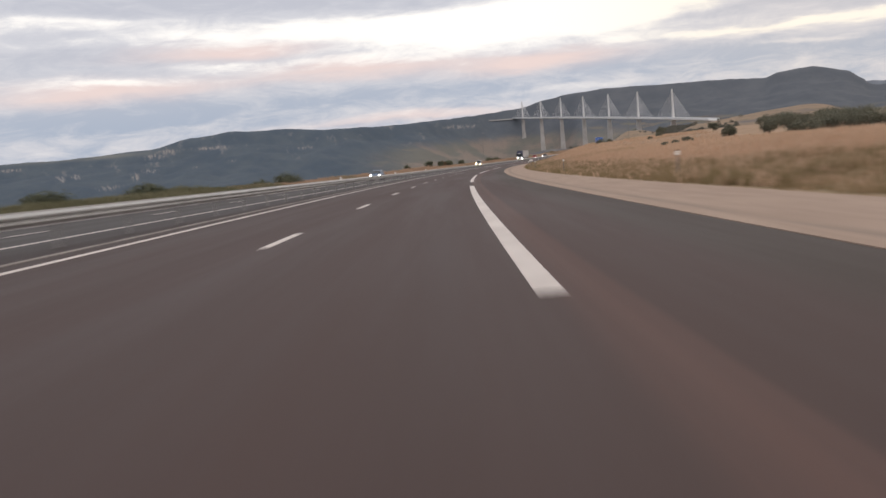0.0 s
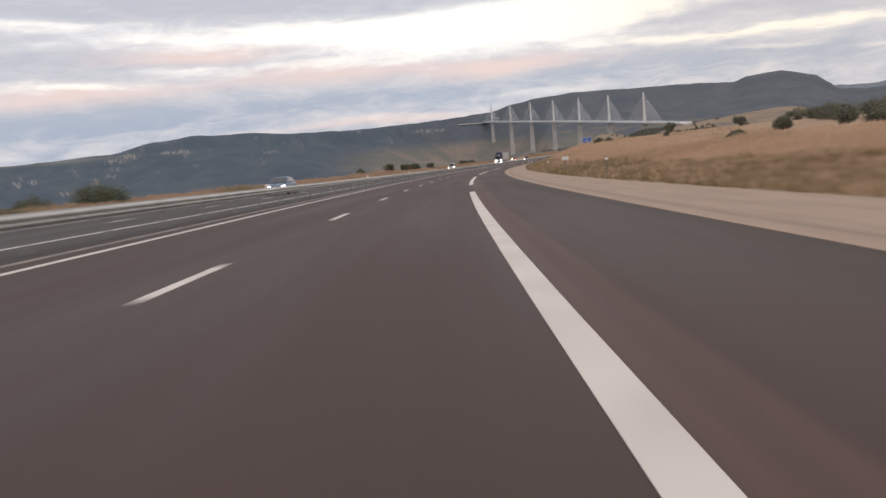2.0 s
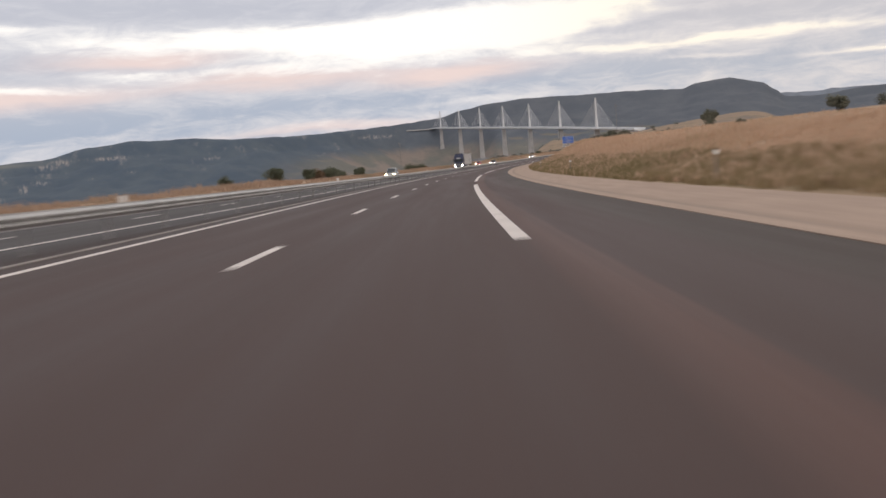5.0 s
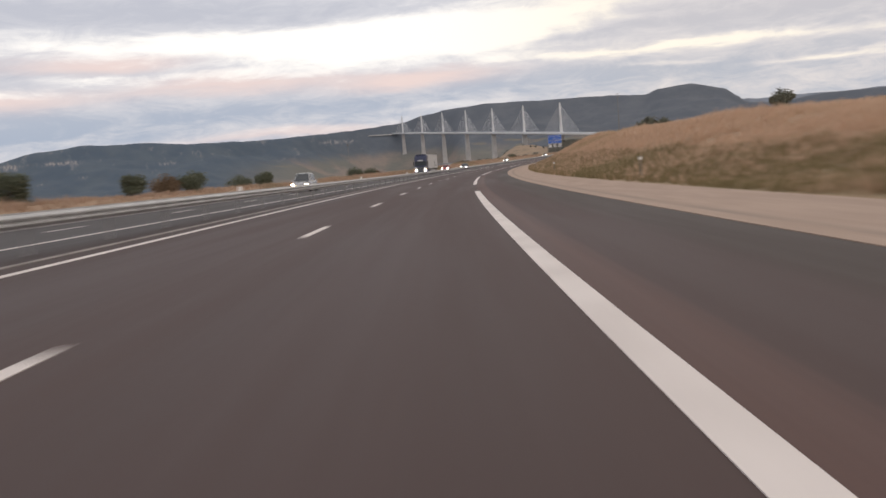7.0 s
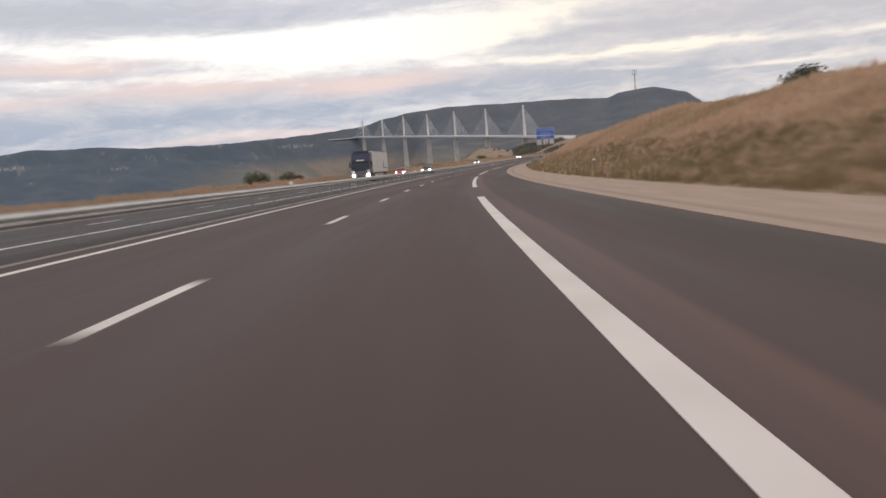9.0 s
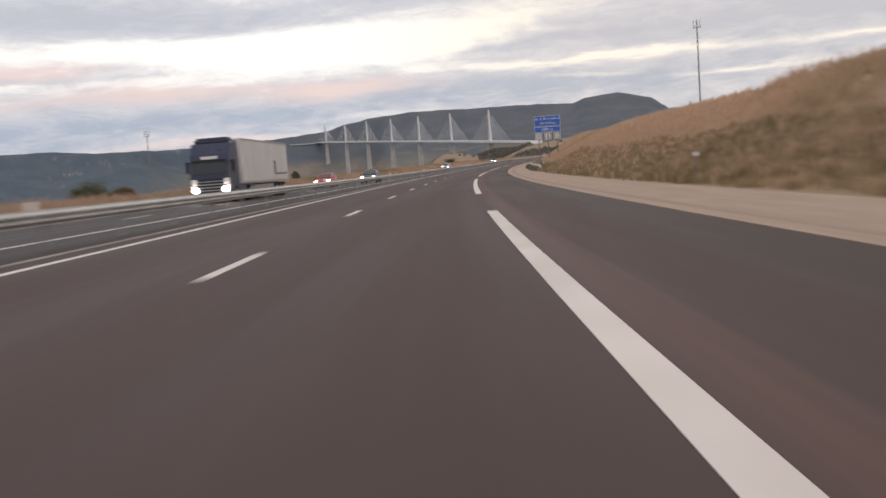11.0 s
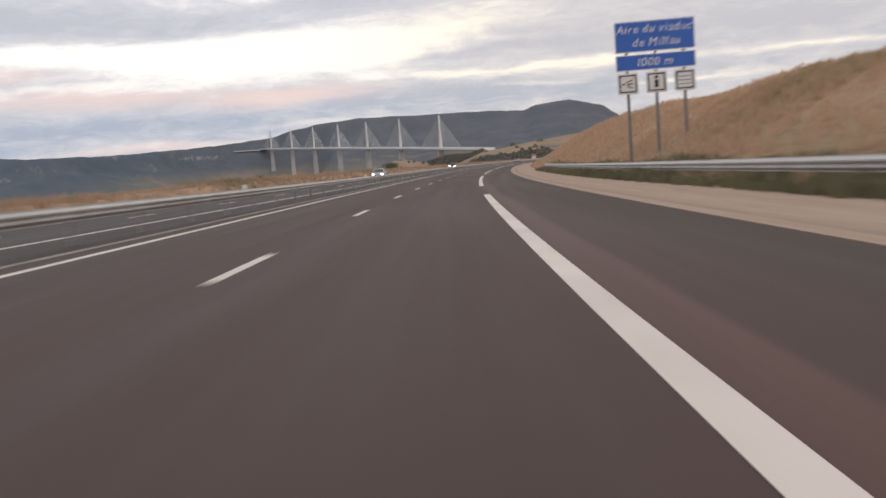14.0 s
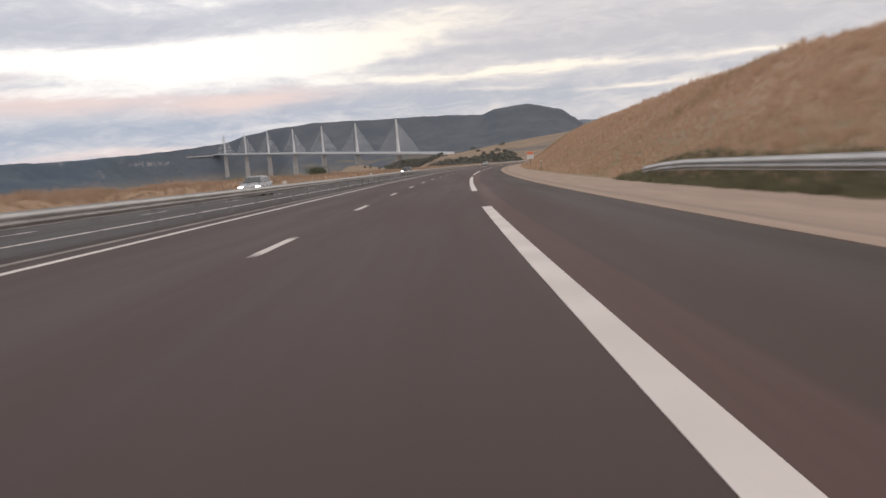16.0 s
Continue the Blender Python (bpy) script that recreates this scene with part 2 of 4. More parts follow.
# limestone outcrops: bearing, height, half width in degrees, half height, strength
OUTCROPS = [
    (-20.75, -62, 0.26, 18, 1.0), (-20.0, -41, 0.24, 8, 1.0), (-19.5, -46, 0.3, 7, 0.9), (-25.15, -44, 0.26, 11, 1.0), (-24.2, -41, 0.36, 9, 0.9), (-22.5, -87, 0.8, 9, 0.8),
    (-19.3, 10, 0.8, 11, 0.85), (-27.8, 2, 0.8, 8, 0.8), (-17.0, -44, 0.26, 6, 0.6), (-14.6, -30, 0.3, 7, 0.6), (-27.8, -100, 0.5, 9, 0.7), (-15.6, 26, 1.2, 9, 0.9),
    (-18.4, 26, 0.6, 9, 0.85), (-9.7, -4, 0.7, 8, 0.75), (0.7, 38, 0.9, 13, 0.75), (1.8, 33, 0.3, 11, 0.6),
]


def make_terrain():
    """Far country: woods, dry fields, pale rock where the slope is steep near the rim. Distance haze is mixed into the
    colours.
    """
    m, N, b = material("far_country_hazed", 0.95, 0, 0.1)
    p = place(N)
    geo = N.add("ShaderNodeNewGeometry")
    nz = N.add("ShaderNodeSeparateXYZ")
    N.put(nz.inputs[0], geo.outputs["Normal"])
    pz = N.add("ShaderNodeSeparateXYZ")
    N.put(pz.inputs[0], p)
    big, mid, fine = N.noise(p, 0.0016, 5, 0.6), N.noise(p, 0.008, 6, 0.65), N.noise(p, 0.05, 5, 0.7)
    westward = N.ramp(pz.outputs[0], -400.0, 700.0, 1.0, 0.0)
    # the bluish grey of distance haze is painted into the wood colours
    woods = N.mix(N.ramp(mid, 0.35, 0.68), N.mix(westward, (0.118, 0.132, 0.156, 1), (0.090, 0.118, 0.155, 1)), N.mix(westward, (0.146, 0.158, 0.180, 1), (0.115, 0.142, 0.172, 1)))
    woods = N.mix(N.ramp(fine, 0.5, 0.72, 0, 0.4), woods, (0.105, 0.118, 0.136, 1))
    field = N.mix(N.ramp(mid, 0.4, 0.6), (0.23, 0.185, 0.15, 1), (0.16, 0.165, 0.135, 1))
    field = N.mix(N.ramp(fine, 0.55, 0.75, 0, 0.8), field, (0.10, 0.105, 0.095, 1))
    level = N.maths("MULTIPLY", N.ramp(nz.outputs[2], 0.955, 0.985), N.ramp(N.maths("MULTIPLY_ADD", big, 160.0, pz.outputs[2]), 40.0, 85.0, 1.0, 0.0))
    bearing = N.maths("MULTIPLY", N.maths("ARCTAN2", N.maths("SUBTRACT", pz.outputs[0], 30.0), N.maths("SUBTRACT", pz.outputs[1], 250.0)), 57.2958)
    eastward = N.ramp(bearing, -7.0, -1.5)
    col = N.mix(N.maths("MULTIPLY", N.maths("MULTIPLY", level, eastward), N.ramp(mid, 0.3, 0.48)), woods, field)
    # farmland in the valley under the viaduct, muted by haze put into its colours
    farm = N.mix(N.ramp(N.noise(p, 0.006, 4, 0.55), 0.42, 0.6), (0.195, 0.19, 0.17, 1), (0.275, 0.228, 0.198, 1))
    farm = N.mix(N.ramp(fine, 0.5, 0.7, 0, 0.5), farm, (0.15, 0.152, 0.145, 1))
    low = N.ramp(N.maths("MULTIPLY_ADD", mid, 70.0, pz.outputs[2]), -38.0, 22.0, 0.92, 0.0)
    col = N.mix(N.maths("MULTIPLY", N.maths("MULTIPLY", low, eastward), N.ramp(bearing, 11.5, 14.0, 1.0, 0.0)), col, farm)
    rock_noise = N.noise(N.vec(N.maths("MULTIPLY", bearing, 1.5), 0.0, N.maths("MULTIPLY", pz.outputs[2], 0.026)), 1.0, 6, 0.68)
    cliff = N.maths("MULTIPLY", N.ramp(rock_noise, 0.52, 0.66), N.ramp(N.noise(N.vec(N.maths("MULTIPLY", bearing, 0.45), 5.0, N.maths("MULTIPLY", pz.outputs[2], 0.012)), 1.0, 3), 0.48, 0.60))
    west = N.ramp(pz.outputs[0], 150.0, 500.0, 1.0, 0.0)
    near_east = N.maths("MULTIPLY", N.ramp(pz.outputs[0], 150.0, 420.0), N.ramp(pz.outputs[1], 2500.0, 3000.0, 1.0, 0.0))
    col = N.mix(N.maths("MULTIPLY", near_east, N.ramp(mid, 0.3, 0.5, 0.3, 0.95)), col, N.mix(N.ramp(fine, 0.4, 0.7), (0.36, 0.265, 0.19, 1), (0.24, 0.19, 0.14, 1)))
    high = N.maths("MULTIPLY", N.ramp(pz.outputs[2], -60.0, -20.0), west)
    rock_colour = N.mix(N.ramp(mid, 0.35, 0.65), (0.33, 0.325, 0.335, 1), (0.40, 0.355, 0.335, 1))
    col = N.mix(N.maths("MULTIPLY", N.maths("MULTIPLY", cliff, high), 0.35), col, rock_colour)

    def patch(b0, z0, half_b, half_z):
        """Soft patch of the hillside round a bearing in degrees and a height."""
        qa = N.maths("POWER", N.maths("ABSOLUTE", N.maths("DIVIDE", N.maths("SUBTRACT", bearing, b0), half_b)), 2.0)
        qb = N.maths("POWER", N.maths("ABSOLUTE", N.maths("DIVIDE", N.maths("SUBTRACT", pz.outputs[2], z0), half_z)), 2.0)
        return N.maths("EXPONENT", N.maths("MULTIPLY", N.maths("ADD", qa, qb), -1.0))

    # pale meadow along the western rim, and bare limestone outcrops
    meadow = N.maths("MULTIPLY", patch(-23.5, 27.0, 3.6, 9.0), N.ramp(mid, 0.3, 0.55, 0.3, 0.9))
    col = N.mix(meadow, col, (0.235, 0.24, 0.225, 1))
    bare = 0.0
    for b0, z0, half_b, half_z, weight in OUTCROPS:
        bare = N.maths("MULTIPLY_ADD", patch(b0, z0, half_b, half_z), weight, bare)
    bare = N.maths("MULTIPLY", bare, N.ramp(N.noise(N.vec(N.maths("MULTIPLY", bearing, 5.5), 9.0, N.maths("MULTIPLY", pz.outputs[2], 0.045)), 1.0, 7, 0.72), 0.4, 0.64, 0.0, 1.25))
    col = N.mix(N.ramp(bare, 0.05, 0.8, 0.0, 0.72), col, rock_colour)
    N.put(b.inputs["Base Color"], col)
    bump(N, b, fine, 0.4, 3.0)
    return m


ASPHALT, CONCRETE, PAINT = make_asphalt(), make_concrete(), make_paint()
SOIL = make_soil("dry_slope_soil", (0.45, 0.315, 0.22, 1), (0.37, 0.26, 0.18, 1), (0.26, 0.205, 0.125, 1), 0.06)
BLADES = make_blades("dry_grass", (0.59, 0.41, 0.288, 1), (0.68, 0.495, 0.365, 1), (0.385, 0.30, 0.18, 1), 0.05)
BLADES_GREEN = make_blades("greenish_grass", (0.315, 0.238, 0.138, 1), (0.37, 0.278, 0.168, 1), (0.25, 0.205, 0.108, 1), 0.12)
BLADES_LEFT = make_blades("dry_verge_grass", (0.43, 0.30, 0.218, 1), (0.52, 0.38, 0.285, 1), (0.26, 0.235, 0.15, 1), 0.07)
BLADES_VERGE = make_blades("verge_weed_leaves", (0.19, 0.185, 0.115, 1), (0.25, 0.23, 0.15, 1), (0.14, 0.15, 0.085, 1), 0.1)
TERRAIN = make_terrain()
# pale blue base colour stands in for the haze over the ridge
FAR_RIDGE = plain("upland_painted_haze", (0.24, 0.265, 0.31), 0.95, 0, 0.1, 0.004, 0.1)
STEEL = plain("galvanised_steel", (0.56, 0.55, 0.54), 0.5, 0.25, 0.12, 1.2)
RUSTY = plain("weathered_post_steel", (0.33, 0.32, 0.315), 0.7, 0.1, 0.15, 2.0)
MEDIAN = plain("kerb_concrete", (0.36, 0.325, 0.305), 0.9, 0, 0.2, 1.0, 0.2)
BRIDGE_WHITE = plain("white_painted_steel", (0.70, 0.70, 0.71), 0.5, 0, 0.06, 0.05)
BRIDGE_CONCRETE = plain("pier_concrete", (0.47, 0.455, 0.45), 0.85, 0, 0.1, 0.05)
BLUE = plain("blue_sign_sheeting", (0.035, 0.13, 0.50), 0.45, 0, 0.05, 2.0)
SIGN_WHITE = plain("white_sign_sheeting", (0.74, 0.72, 0.71), 0.45, 0, 0.05, 2.0)
BLACK = plain("black_paint", (0.02, 0.02, 0.022), 0.5, 0, 0.1)
GREY_POST = plain("grey_post_steel", (0.22, 0.21, 0.20), 0.5, 0.4, 0.12)
ORANGE = plain("orange_sheeting", (0.80, 0.22, 0.10), 0.5, 0, 0.06)
RUBBER = plain("tyre_rubber", (0.025, 0.025, 0.027), 0.85, 0, 0.15)
GLASS = plain("dark_car_glass", (0.03, 0.035, 0.04), 0.08, 0, 0.02, spec=0.7)
PAINT_RED = plain("red_car_paint", (0.42, 0.035, 0.03), 0.28, 0, 0.05)
PAINT_DARK = plain("black_car_paint", (0.035, 0.035, 0.04), 0.25, 0, 0.05)
PAINT_SILVER = plain("silver_car_paint", (0.42, 0.42, 0.43), 0.3, 0.5, 0.05)
PAINT_BLUE = plain("blue_grey_car_paint", (0.12, 0.17, 0.26), 0.3, 0.2, 0.05)
CAB_BLUE = plain("dark_cab_paint", (0.042, 0.048, 0.095), 0.35, 0, 0.08)
TRAILER_WHITE = plain("white_box_panel", (0.66, 0.635, 0.62), 0.5, 0, 0.08, 0.6)
CHASSIS = plain("dark_chassis_metal", (0.05, 0.05, 0.055), 0.6, 0.3, 0.15)
RIM_M = plain("alloy_rim", (0.45, 0.45, 0.46), 0.35, 0.8, 0.08)
BARK = plain("bush_bark", (0.12, 0.085, 0.06), 0.9, 0, 0.2, 6.0)


def make_leaves(name, a, b_):
    m, N, b = material(name, 0.7, 0, 0.25)
    rnd = N.add("ShaderNodeNewGeometry").outputs["Random Per Island"]
    n = N.noise(place(N), 0.9, 4)
    col = N.mix(rnd, a, b_)
    N.put(b.inputs["Base Color"], N.mix(N.ramp(n, 0.4, 0.7, 0, 0.6), col, tuple(c * 0.7 for c in a[:3]) + (1,)))
    return m


# these three greens are lightened in the base colour to imitate haze
LEAF = make_leaves("dark_leaves", (0.098, 0.112, 0.075, 1), (0.165, 0.17, 0.112, 1))
FAR_LEAF = make_leaves("scrub_leaves_painted_haze", (0.135, 0.135, 0.115, 1), (0.175, 0.165, 0.14, 1))
FIELD_LEAF = make_leaves("field_tree_leaves_hazed", (0.135, 0.14, 0.105, 1), (0.185, 0.18, 0.135, 1))
LEAF_DRY = make_leaves("brown_leaves", (0.14, 0.095, 0.06, 1), (0.22, 0.15, 0.09, 1))


def make_lamp(name, colour, strength):
    m, N, b = material(name, 0.2)
    b.inputs["Emission Color"].default_value = colour
    b.inputs["Emission Strength"].default_value = strength
    return m


WARM_LAMP = make_lamp("warm_lit_headlamp", (1.0, 0.72, 0.40, 1), 60.0)
HEADLAMP = make_lamp("lit_headlamp", (1.0, 0.93, 0.82, 1), 45.0)
REFLECTOR = plain("white_reflector", (0.92, 0.90, 0.87), 0.25, 0, 0.02)
AMBER = make_lamp("amber_marker_lamp", (1.0, 0.45, 0.12, 1), 3.0)

# ---- the road's line: heading and grade by distance s along the lane line, d metres to its right ----
S_TAB = np.arange(-120.0, 1301.0, 1.0)


def heading_grade(s):
    k, bend = s / 500.0, 1.1
    w = np.minimum(k, bend)
    turn = 0.28109 * w + 0.11628 * w**2 - 0.07161 * w**3 + np.maximum(k - bend, 0) * (0.28109 + 2 * 0.11628 * bend + 3 * -0.07161 * bend**2)
    return -turn, (-3.7267 + 0.66344 * w + 1.66889 * w**2 - 0.38312 * w**3) / 100.0


HEAD, GRADE = heading_grade(S_TAB)


def running(q):
    c = np.concatenate([[0.0], np.cumsum((q[1:] + q[:-1]) / 2)])
    return c - c[120]


AX, AY, AZ = running(-np.sin(HEAD)), running(np.cos(HEAD)), running(GRADE)


def on_road(s, d=0.0, h=0.0):
    """World place at s along, d to the right of the lane line, h above the road's axis height."""
    x, y, z, a = (np.interp(s, S_TAB, t) for t in (AX, AY, AZ, HEAD))
    return x + d * np.cos(a), y + d * np.sin(a), z + h


def road_pose(s, d, h=0.0, turn=0.0, graded=False):
    """Pose at a place by the road; graded tilts it with the road's fall."""
    x, y, z = (float(c) for c in on_road(s, d, h))
    tilt = math.degrees(math.atan(float(np.interp(s, S_TAB, GRADE)))) if graded else 0.0
    return pose(x, y, z, tilt, 0, math.degrees(float(np.interp(s, S_TAB, HEAD))) + turn)


def cross_fall(d):
    """Height of the paved surface against the axis."""
    return np.where(np.asarray(d) < -5.3, 0.004 * (np.asarray(d) + 5.3), 0.0)


def mesh_object(name, verts, faces, mat, parent=None, smooth=False, uvs=None):
    me = bpy.data.meshes.new(name)
    me.from_pydata([tuple(map(float, q)) for q in verts], [], [tuple(map(int, q)) for q in faces])
    me.update()
    if uvs is not None:
        layer = me.uv_layers.new(name="road")
        idx = np.empty(len(me.loops), dtype=np.int32)
        me.loops.foreach_get("vertex_index", idx)
        layer.data.foreach_set("uv", np.asarray(uvs, dtype=np.float32)[idx].ravel())
    if smooth:
        me.polygons.foreach_set("use_smooth", [True] * len(me.polygons))
    if mat is not None:
        me.materials.append(mat)
    ob = new(name, me)
    if parent is not None:
        ob.parent = parent
    return ob


def loft(name, stations, section, mat, parent=None, smooth=False, closed=False, uv=True):
    """Sweeps section(s) -> list of (d, h) along the road."""
    verts, uvs, n = [], [], 0
    for s in stations:
        pts = section(s)
        n = len(pts)
        for d, h in pts:
            verts.append(on_road(s, d, h))
            uvs.append((s, d))
    faces = []
    m = n if closed else n - 1
    for i in range(len(stations) - 1):
        for j in range(m):
            a, b = i * n + j, i * n + (j + 1) % n
            faces.append((a, b, b + n, a + n))
    if closed:
        faces.append(tuple(range(n - 1, -1, -1)))
        faces.append(tuple(range((len(stations) - 1) * n, len(stations) * n)))
    return mesh_object(name, verts, faces, mat, parent, smooth, uvs if uv else None)


def part(name, bm, mat, parent, label=""):
    me = bpy.data.meshes.new(name)
    bm.to_mesh(me)
    bm.free()
    me.materials.append(mat)
    ob = new(name, me)
    ob.parent = parent
    if label:
        ob["label"] = label
    return ob


def box(bm, x0, x1, y0, y1, z0, z1, bevel=0.0):
    r = bmesh.ops.create_cube(bm, size=1.0)
    for q in r["verts"]:
        q.co = Vector(((x0 + x1) / 2 + q.co.x * (x1 - x0), (y0 + y1) / 2 + q.co.y * (y1 - y0), (z0 + z1) / 2 + q.co.z * (z1 - z0)))
    if bevel:
        es = list({e for q in r["verts"] for e in q.link_edges})
        bmesh.ops.bevel(bm, geom=es, offset=bevel, segments=2, affect="EDGES")
    return bm


def cyl(bm, r0, r1, depth, m, seg=16):
    bmesh.ops.create_cone(bm, cap_ends=True, segments=seg, radius1=r0, radius2=r1, depth=depth, matrix=m)
    return bm


def empty(name, m):
    ob = new(name)
    ob.matrix_world = m
    return ob


def table(pairs):
    """Smooth curve through a few design values."""
    xs, ys = zip(*pairs)

    def f(q):
        q = np.clip(np.asarray(q, dtype=float), xs[0], xs[-1])
        i = np.clip(np.searchsorted(xs, q) - 1, 0, len(xs) - 2)
        x0, x1, y0, y1 = np.take(xs, i), np.take(xs, i + 1), np.take(ys, i), np.take(ys, i + 1)
        w = (q - x0) / (x1 - x0)
        return y0 + (y1 - y0) * (w * w * (3 - 2 * w) * 0.5 + w * 0.5)

    return f


def wobble(x, y, scale, octaves=4):
    return noise.fractal(Vector((x * scale, y * scale, 7.3)), 1.0, 2.0, octaves)


# ---- carriageways ----
ROAD_S = np.arange(-100.0, 1251.0, 5.0)
PAVED = [-17.4, -14.3, -10.75, -7.2, -5.3, -3.5, 0.0, 3.5, 5.0, 6.35]
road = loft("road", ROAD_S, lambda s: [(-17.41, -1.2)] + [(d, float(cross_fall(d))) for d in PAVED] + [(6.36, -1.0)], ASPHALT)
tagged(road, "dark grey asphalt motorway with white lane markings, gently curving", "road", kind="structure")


def strip(name, s0, s1, d, width, parent):
    """A painted line, 4 mm thick."""
    st = np.linspace(s0, s1, max(2, int((s1 - s0) / 4) + 1))
    w = width / 2
    z = [float(cross_fall(q)) for q in (d - w, d + w)]
    return loft(name, st, lambda s: [(d - w, z[0] - 0.002), (d - w, z[0] + 0.006), (d + w, z[1] + 0.006), (d + w, z[1] - 0.002)], PAINT, parent)


for k in range(8):
    strip("edge_line", -95 + k * 150, 55 + k * 150, -3.5, 0.2, road)
    strip("edge_line", -95 + k * 150, 55 + k * 150, -7.2, 0.2, road)
SHOULDER = [(-44, -5), (8.2, 46.4), (56.3, 94.4), (108.2, 144.6), (159.0, 197.8), (208.6, 245.3), (260.2, 297.4), (311.6, 350.0), (362.9, 401.1), (414.8, 453.3), (466.7, 505.2), (518.8, 557.6)]
SHOULDER += [(570.8 + 52 * k, 609.8 + 52 * k) for k in range(12)]
for a, b in SHOULDER:
    strip("shoulder_line", a, b, 3.5, 0.22, road)
for k in range(-1, 20):
    strip("shoulder_line", 20.0 + 52 * k, 59.0 + 52 * k, -14.3, 0.22, road)
dash_bm = box(bmesh.new(), -0.075, 0.075, 0, 3.0, -0.002, 0.006)
first = part("lane_dash", dash_bm, PAINT, road)
first.matrix_basis = road_pose(15.0 - 5 * 13.0, 0.0, graded=True)
for k in range(-4, 71):
    for d, phase in ((0.0, 15.0), (-10.75, 2.4)):
        o = new("lane_dash", first.data)
        o.parent = road
        o.matrix_basis = road_pose(phase + 13.0 * k, d, float(cross_fall(d)), graded=True)

# ---- concrete gutter beside the hard shoulder ----
gutter = loft("gutter", ROAD_S, lambda s: [(6.35, -0.5), (6.35, 0.012), (6.9, -0.03), (7.05, -0.045), (7.3, -0.035), (9.1, 0.02), (9.2, 0.01), (9.22, -0.4)], CONCRETE)
tagged(gutter, "pale concrete drainage gutter beside the hard shoulder", "gutter", kind="structure")

# ---- low kerb strip in the median ----
kerb = loft("median_kerb", ROAD_S, lambda s: [(-4.36, -0.05), (-4.35, 0.015), (-4.32, 0.022), (-4.24, 0.022), (-4.21, 0.015), (-4.20, -0.05)], MEDIAN)
tagged(kerb, "narrow pale concrete kerb strip in the median", "kerb", kind="structure")

# ---- cut slope on one side, low bank on the other ----
CREST = table([(-120, 0.9), (0, 0.9), (81, 0.9), (126, 1.1), (155, 1.4), (230, 2.1), (246, 2.35), (262, 2.7), (282, 3.25), (307, 3.6), (351, 4.1), (399, 3.95), (418, 4.1), (431, 4.35), (446, 4.6), (462, 4.45), (481, 4.6), (530, 5.4), (590, 5.4), (650, 5.7), (750, 4.6), (890, 2.5), (1250, 1.0)])
FIELD = table([(-120, 0.02), (153, 0.018), (230, 0.014), (311, 0.045), (1250, 0.04)])
BANK = table([(-120, 0.45), (59, 0.45), (134, 0.45), (220, 0.6), (260, 0.75), (331, 0.5), (431, 0.5), (471, 0.75), (510, 1.0), (590, 1.05), (690, 0.8), (890, 0.6), (1250, 0.5)])


def slope_height(s, d):
    """Height over the axis of the cut slope, d from 9.2 outwards."""
    c = float(CREST(s))
    w = min(1.0, (d - 9.2) / 11.5)
    rise = c * (0.35 * w + 0.65 * w * w * (3 - 2 * w)) if w < 1 else c + float(FIELD(s)) * (d - 20.7) - max(0.0, d - 70) * 0.04
    x, y, _ = on_road(s, d)
    rough = wobble(float(x), float(y), 0.12) * 0.22 + wobble(float(x), float(y), 0.5, 2) * 0.08
    return -0.01 + rise + rough * min(1.0, (d - 9.2) / 2.0)


def bank_height(s, d):
    """Height over the axis of the low bank, d from -17.4 outwards (negative)."""
    e = -17.3 - d
    c = float(BANK(s))
    w = min(1.0, e / 3.2)
    base = -0.05 + (c + 0.05) * w * w * (3 - 2 * w)
    if e > 6:
        base -= (e - 6) * 0.18 + max(0, e - 15) * 0.12
    x, y, _ = on_road(s, d)
    return base + wobble(float(x), float(y), 0.2) * 0.15 * min(1.0, e / 1.5)


SLOPE_S = np.arange(-100.0, 1251.0, 3.0)
SLOPE_D = [9.2, 9.6, 10.3, 11.2, 12.4, 13.8, 15.3, 16.8, 18.3, 19.6, 20.8, 22.5, 25, 30, 38, 50, 70, 100, 150]
slope = loft("cut_slope", SLOPE_S, lambda s: [(d, slope_height(s, d)) for d in SLOPE_D], SOIL, smooth=True)
tagged(slope, "cut slope of dry brown earth under tall straw-coloured grass", "slope", kind="structure")
BANK_D = [-17.38, -17.8, -18.5, -19.3, -20.2, -21.2, -22.5, -24, -27, -32, -40, -55]
bank = loft("verge_bank", SLOPE_S, lambda s: [(d, bank_height(s, d)) for d in reversed(BANK_D)], SOIL, smooth=True)
tagged(bank, "low earth bank with dry grass beyond the opposite carriageway", "bank", kind="structure")

# ---- far country: one sheet out to the ridges ----
CX, CY, CZ = 30.0, 250.0, -8.0
RIM = table([(-60, 1.0), (-34, 0.5), (-26, 0.50), (-22, 0.62), (-19.5, 0.75), (-16.8, 1.25), (-14.5, 1.43), (-11, 1.36), (-8, 1.12), (-5, 1.02), (-1, 1.10), (2, 1.22), (4.9, 1.40), (6.7, 1.84), (8.5, 2.13), (11, 2.21), (15.6, 2.16), (20.5, 1.95), (21.2, 2.24), (23.2, 2.42), (25.1, 1.98), (25.9, 1.45), (26.4, 1.0), (28, 0.85), (31, 1.15), (36, 1.3), (60, 1.1)])
RIM_R = table([(-60, 3500), (-8, 3800), (-2, 4250), (1, 4560), (3, 4710), (5, 4720), (8, 4700), (12, 4650), (30, 4650), (60, 4500)])
FLOOR_L = table([(0, -16), (150, -20), (300, -32), (600, -70), (1200, -140), (2000, -195), (2700, -185), (5000, -150)])
FLOOR_M = table([(0, -14), (300, -18), (700, -24), (1200, -36), (1700, -52), (2300, -66), (3000, -120), (3600, -185), (4200, -150), (5000, -60)])
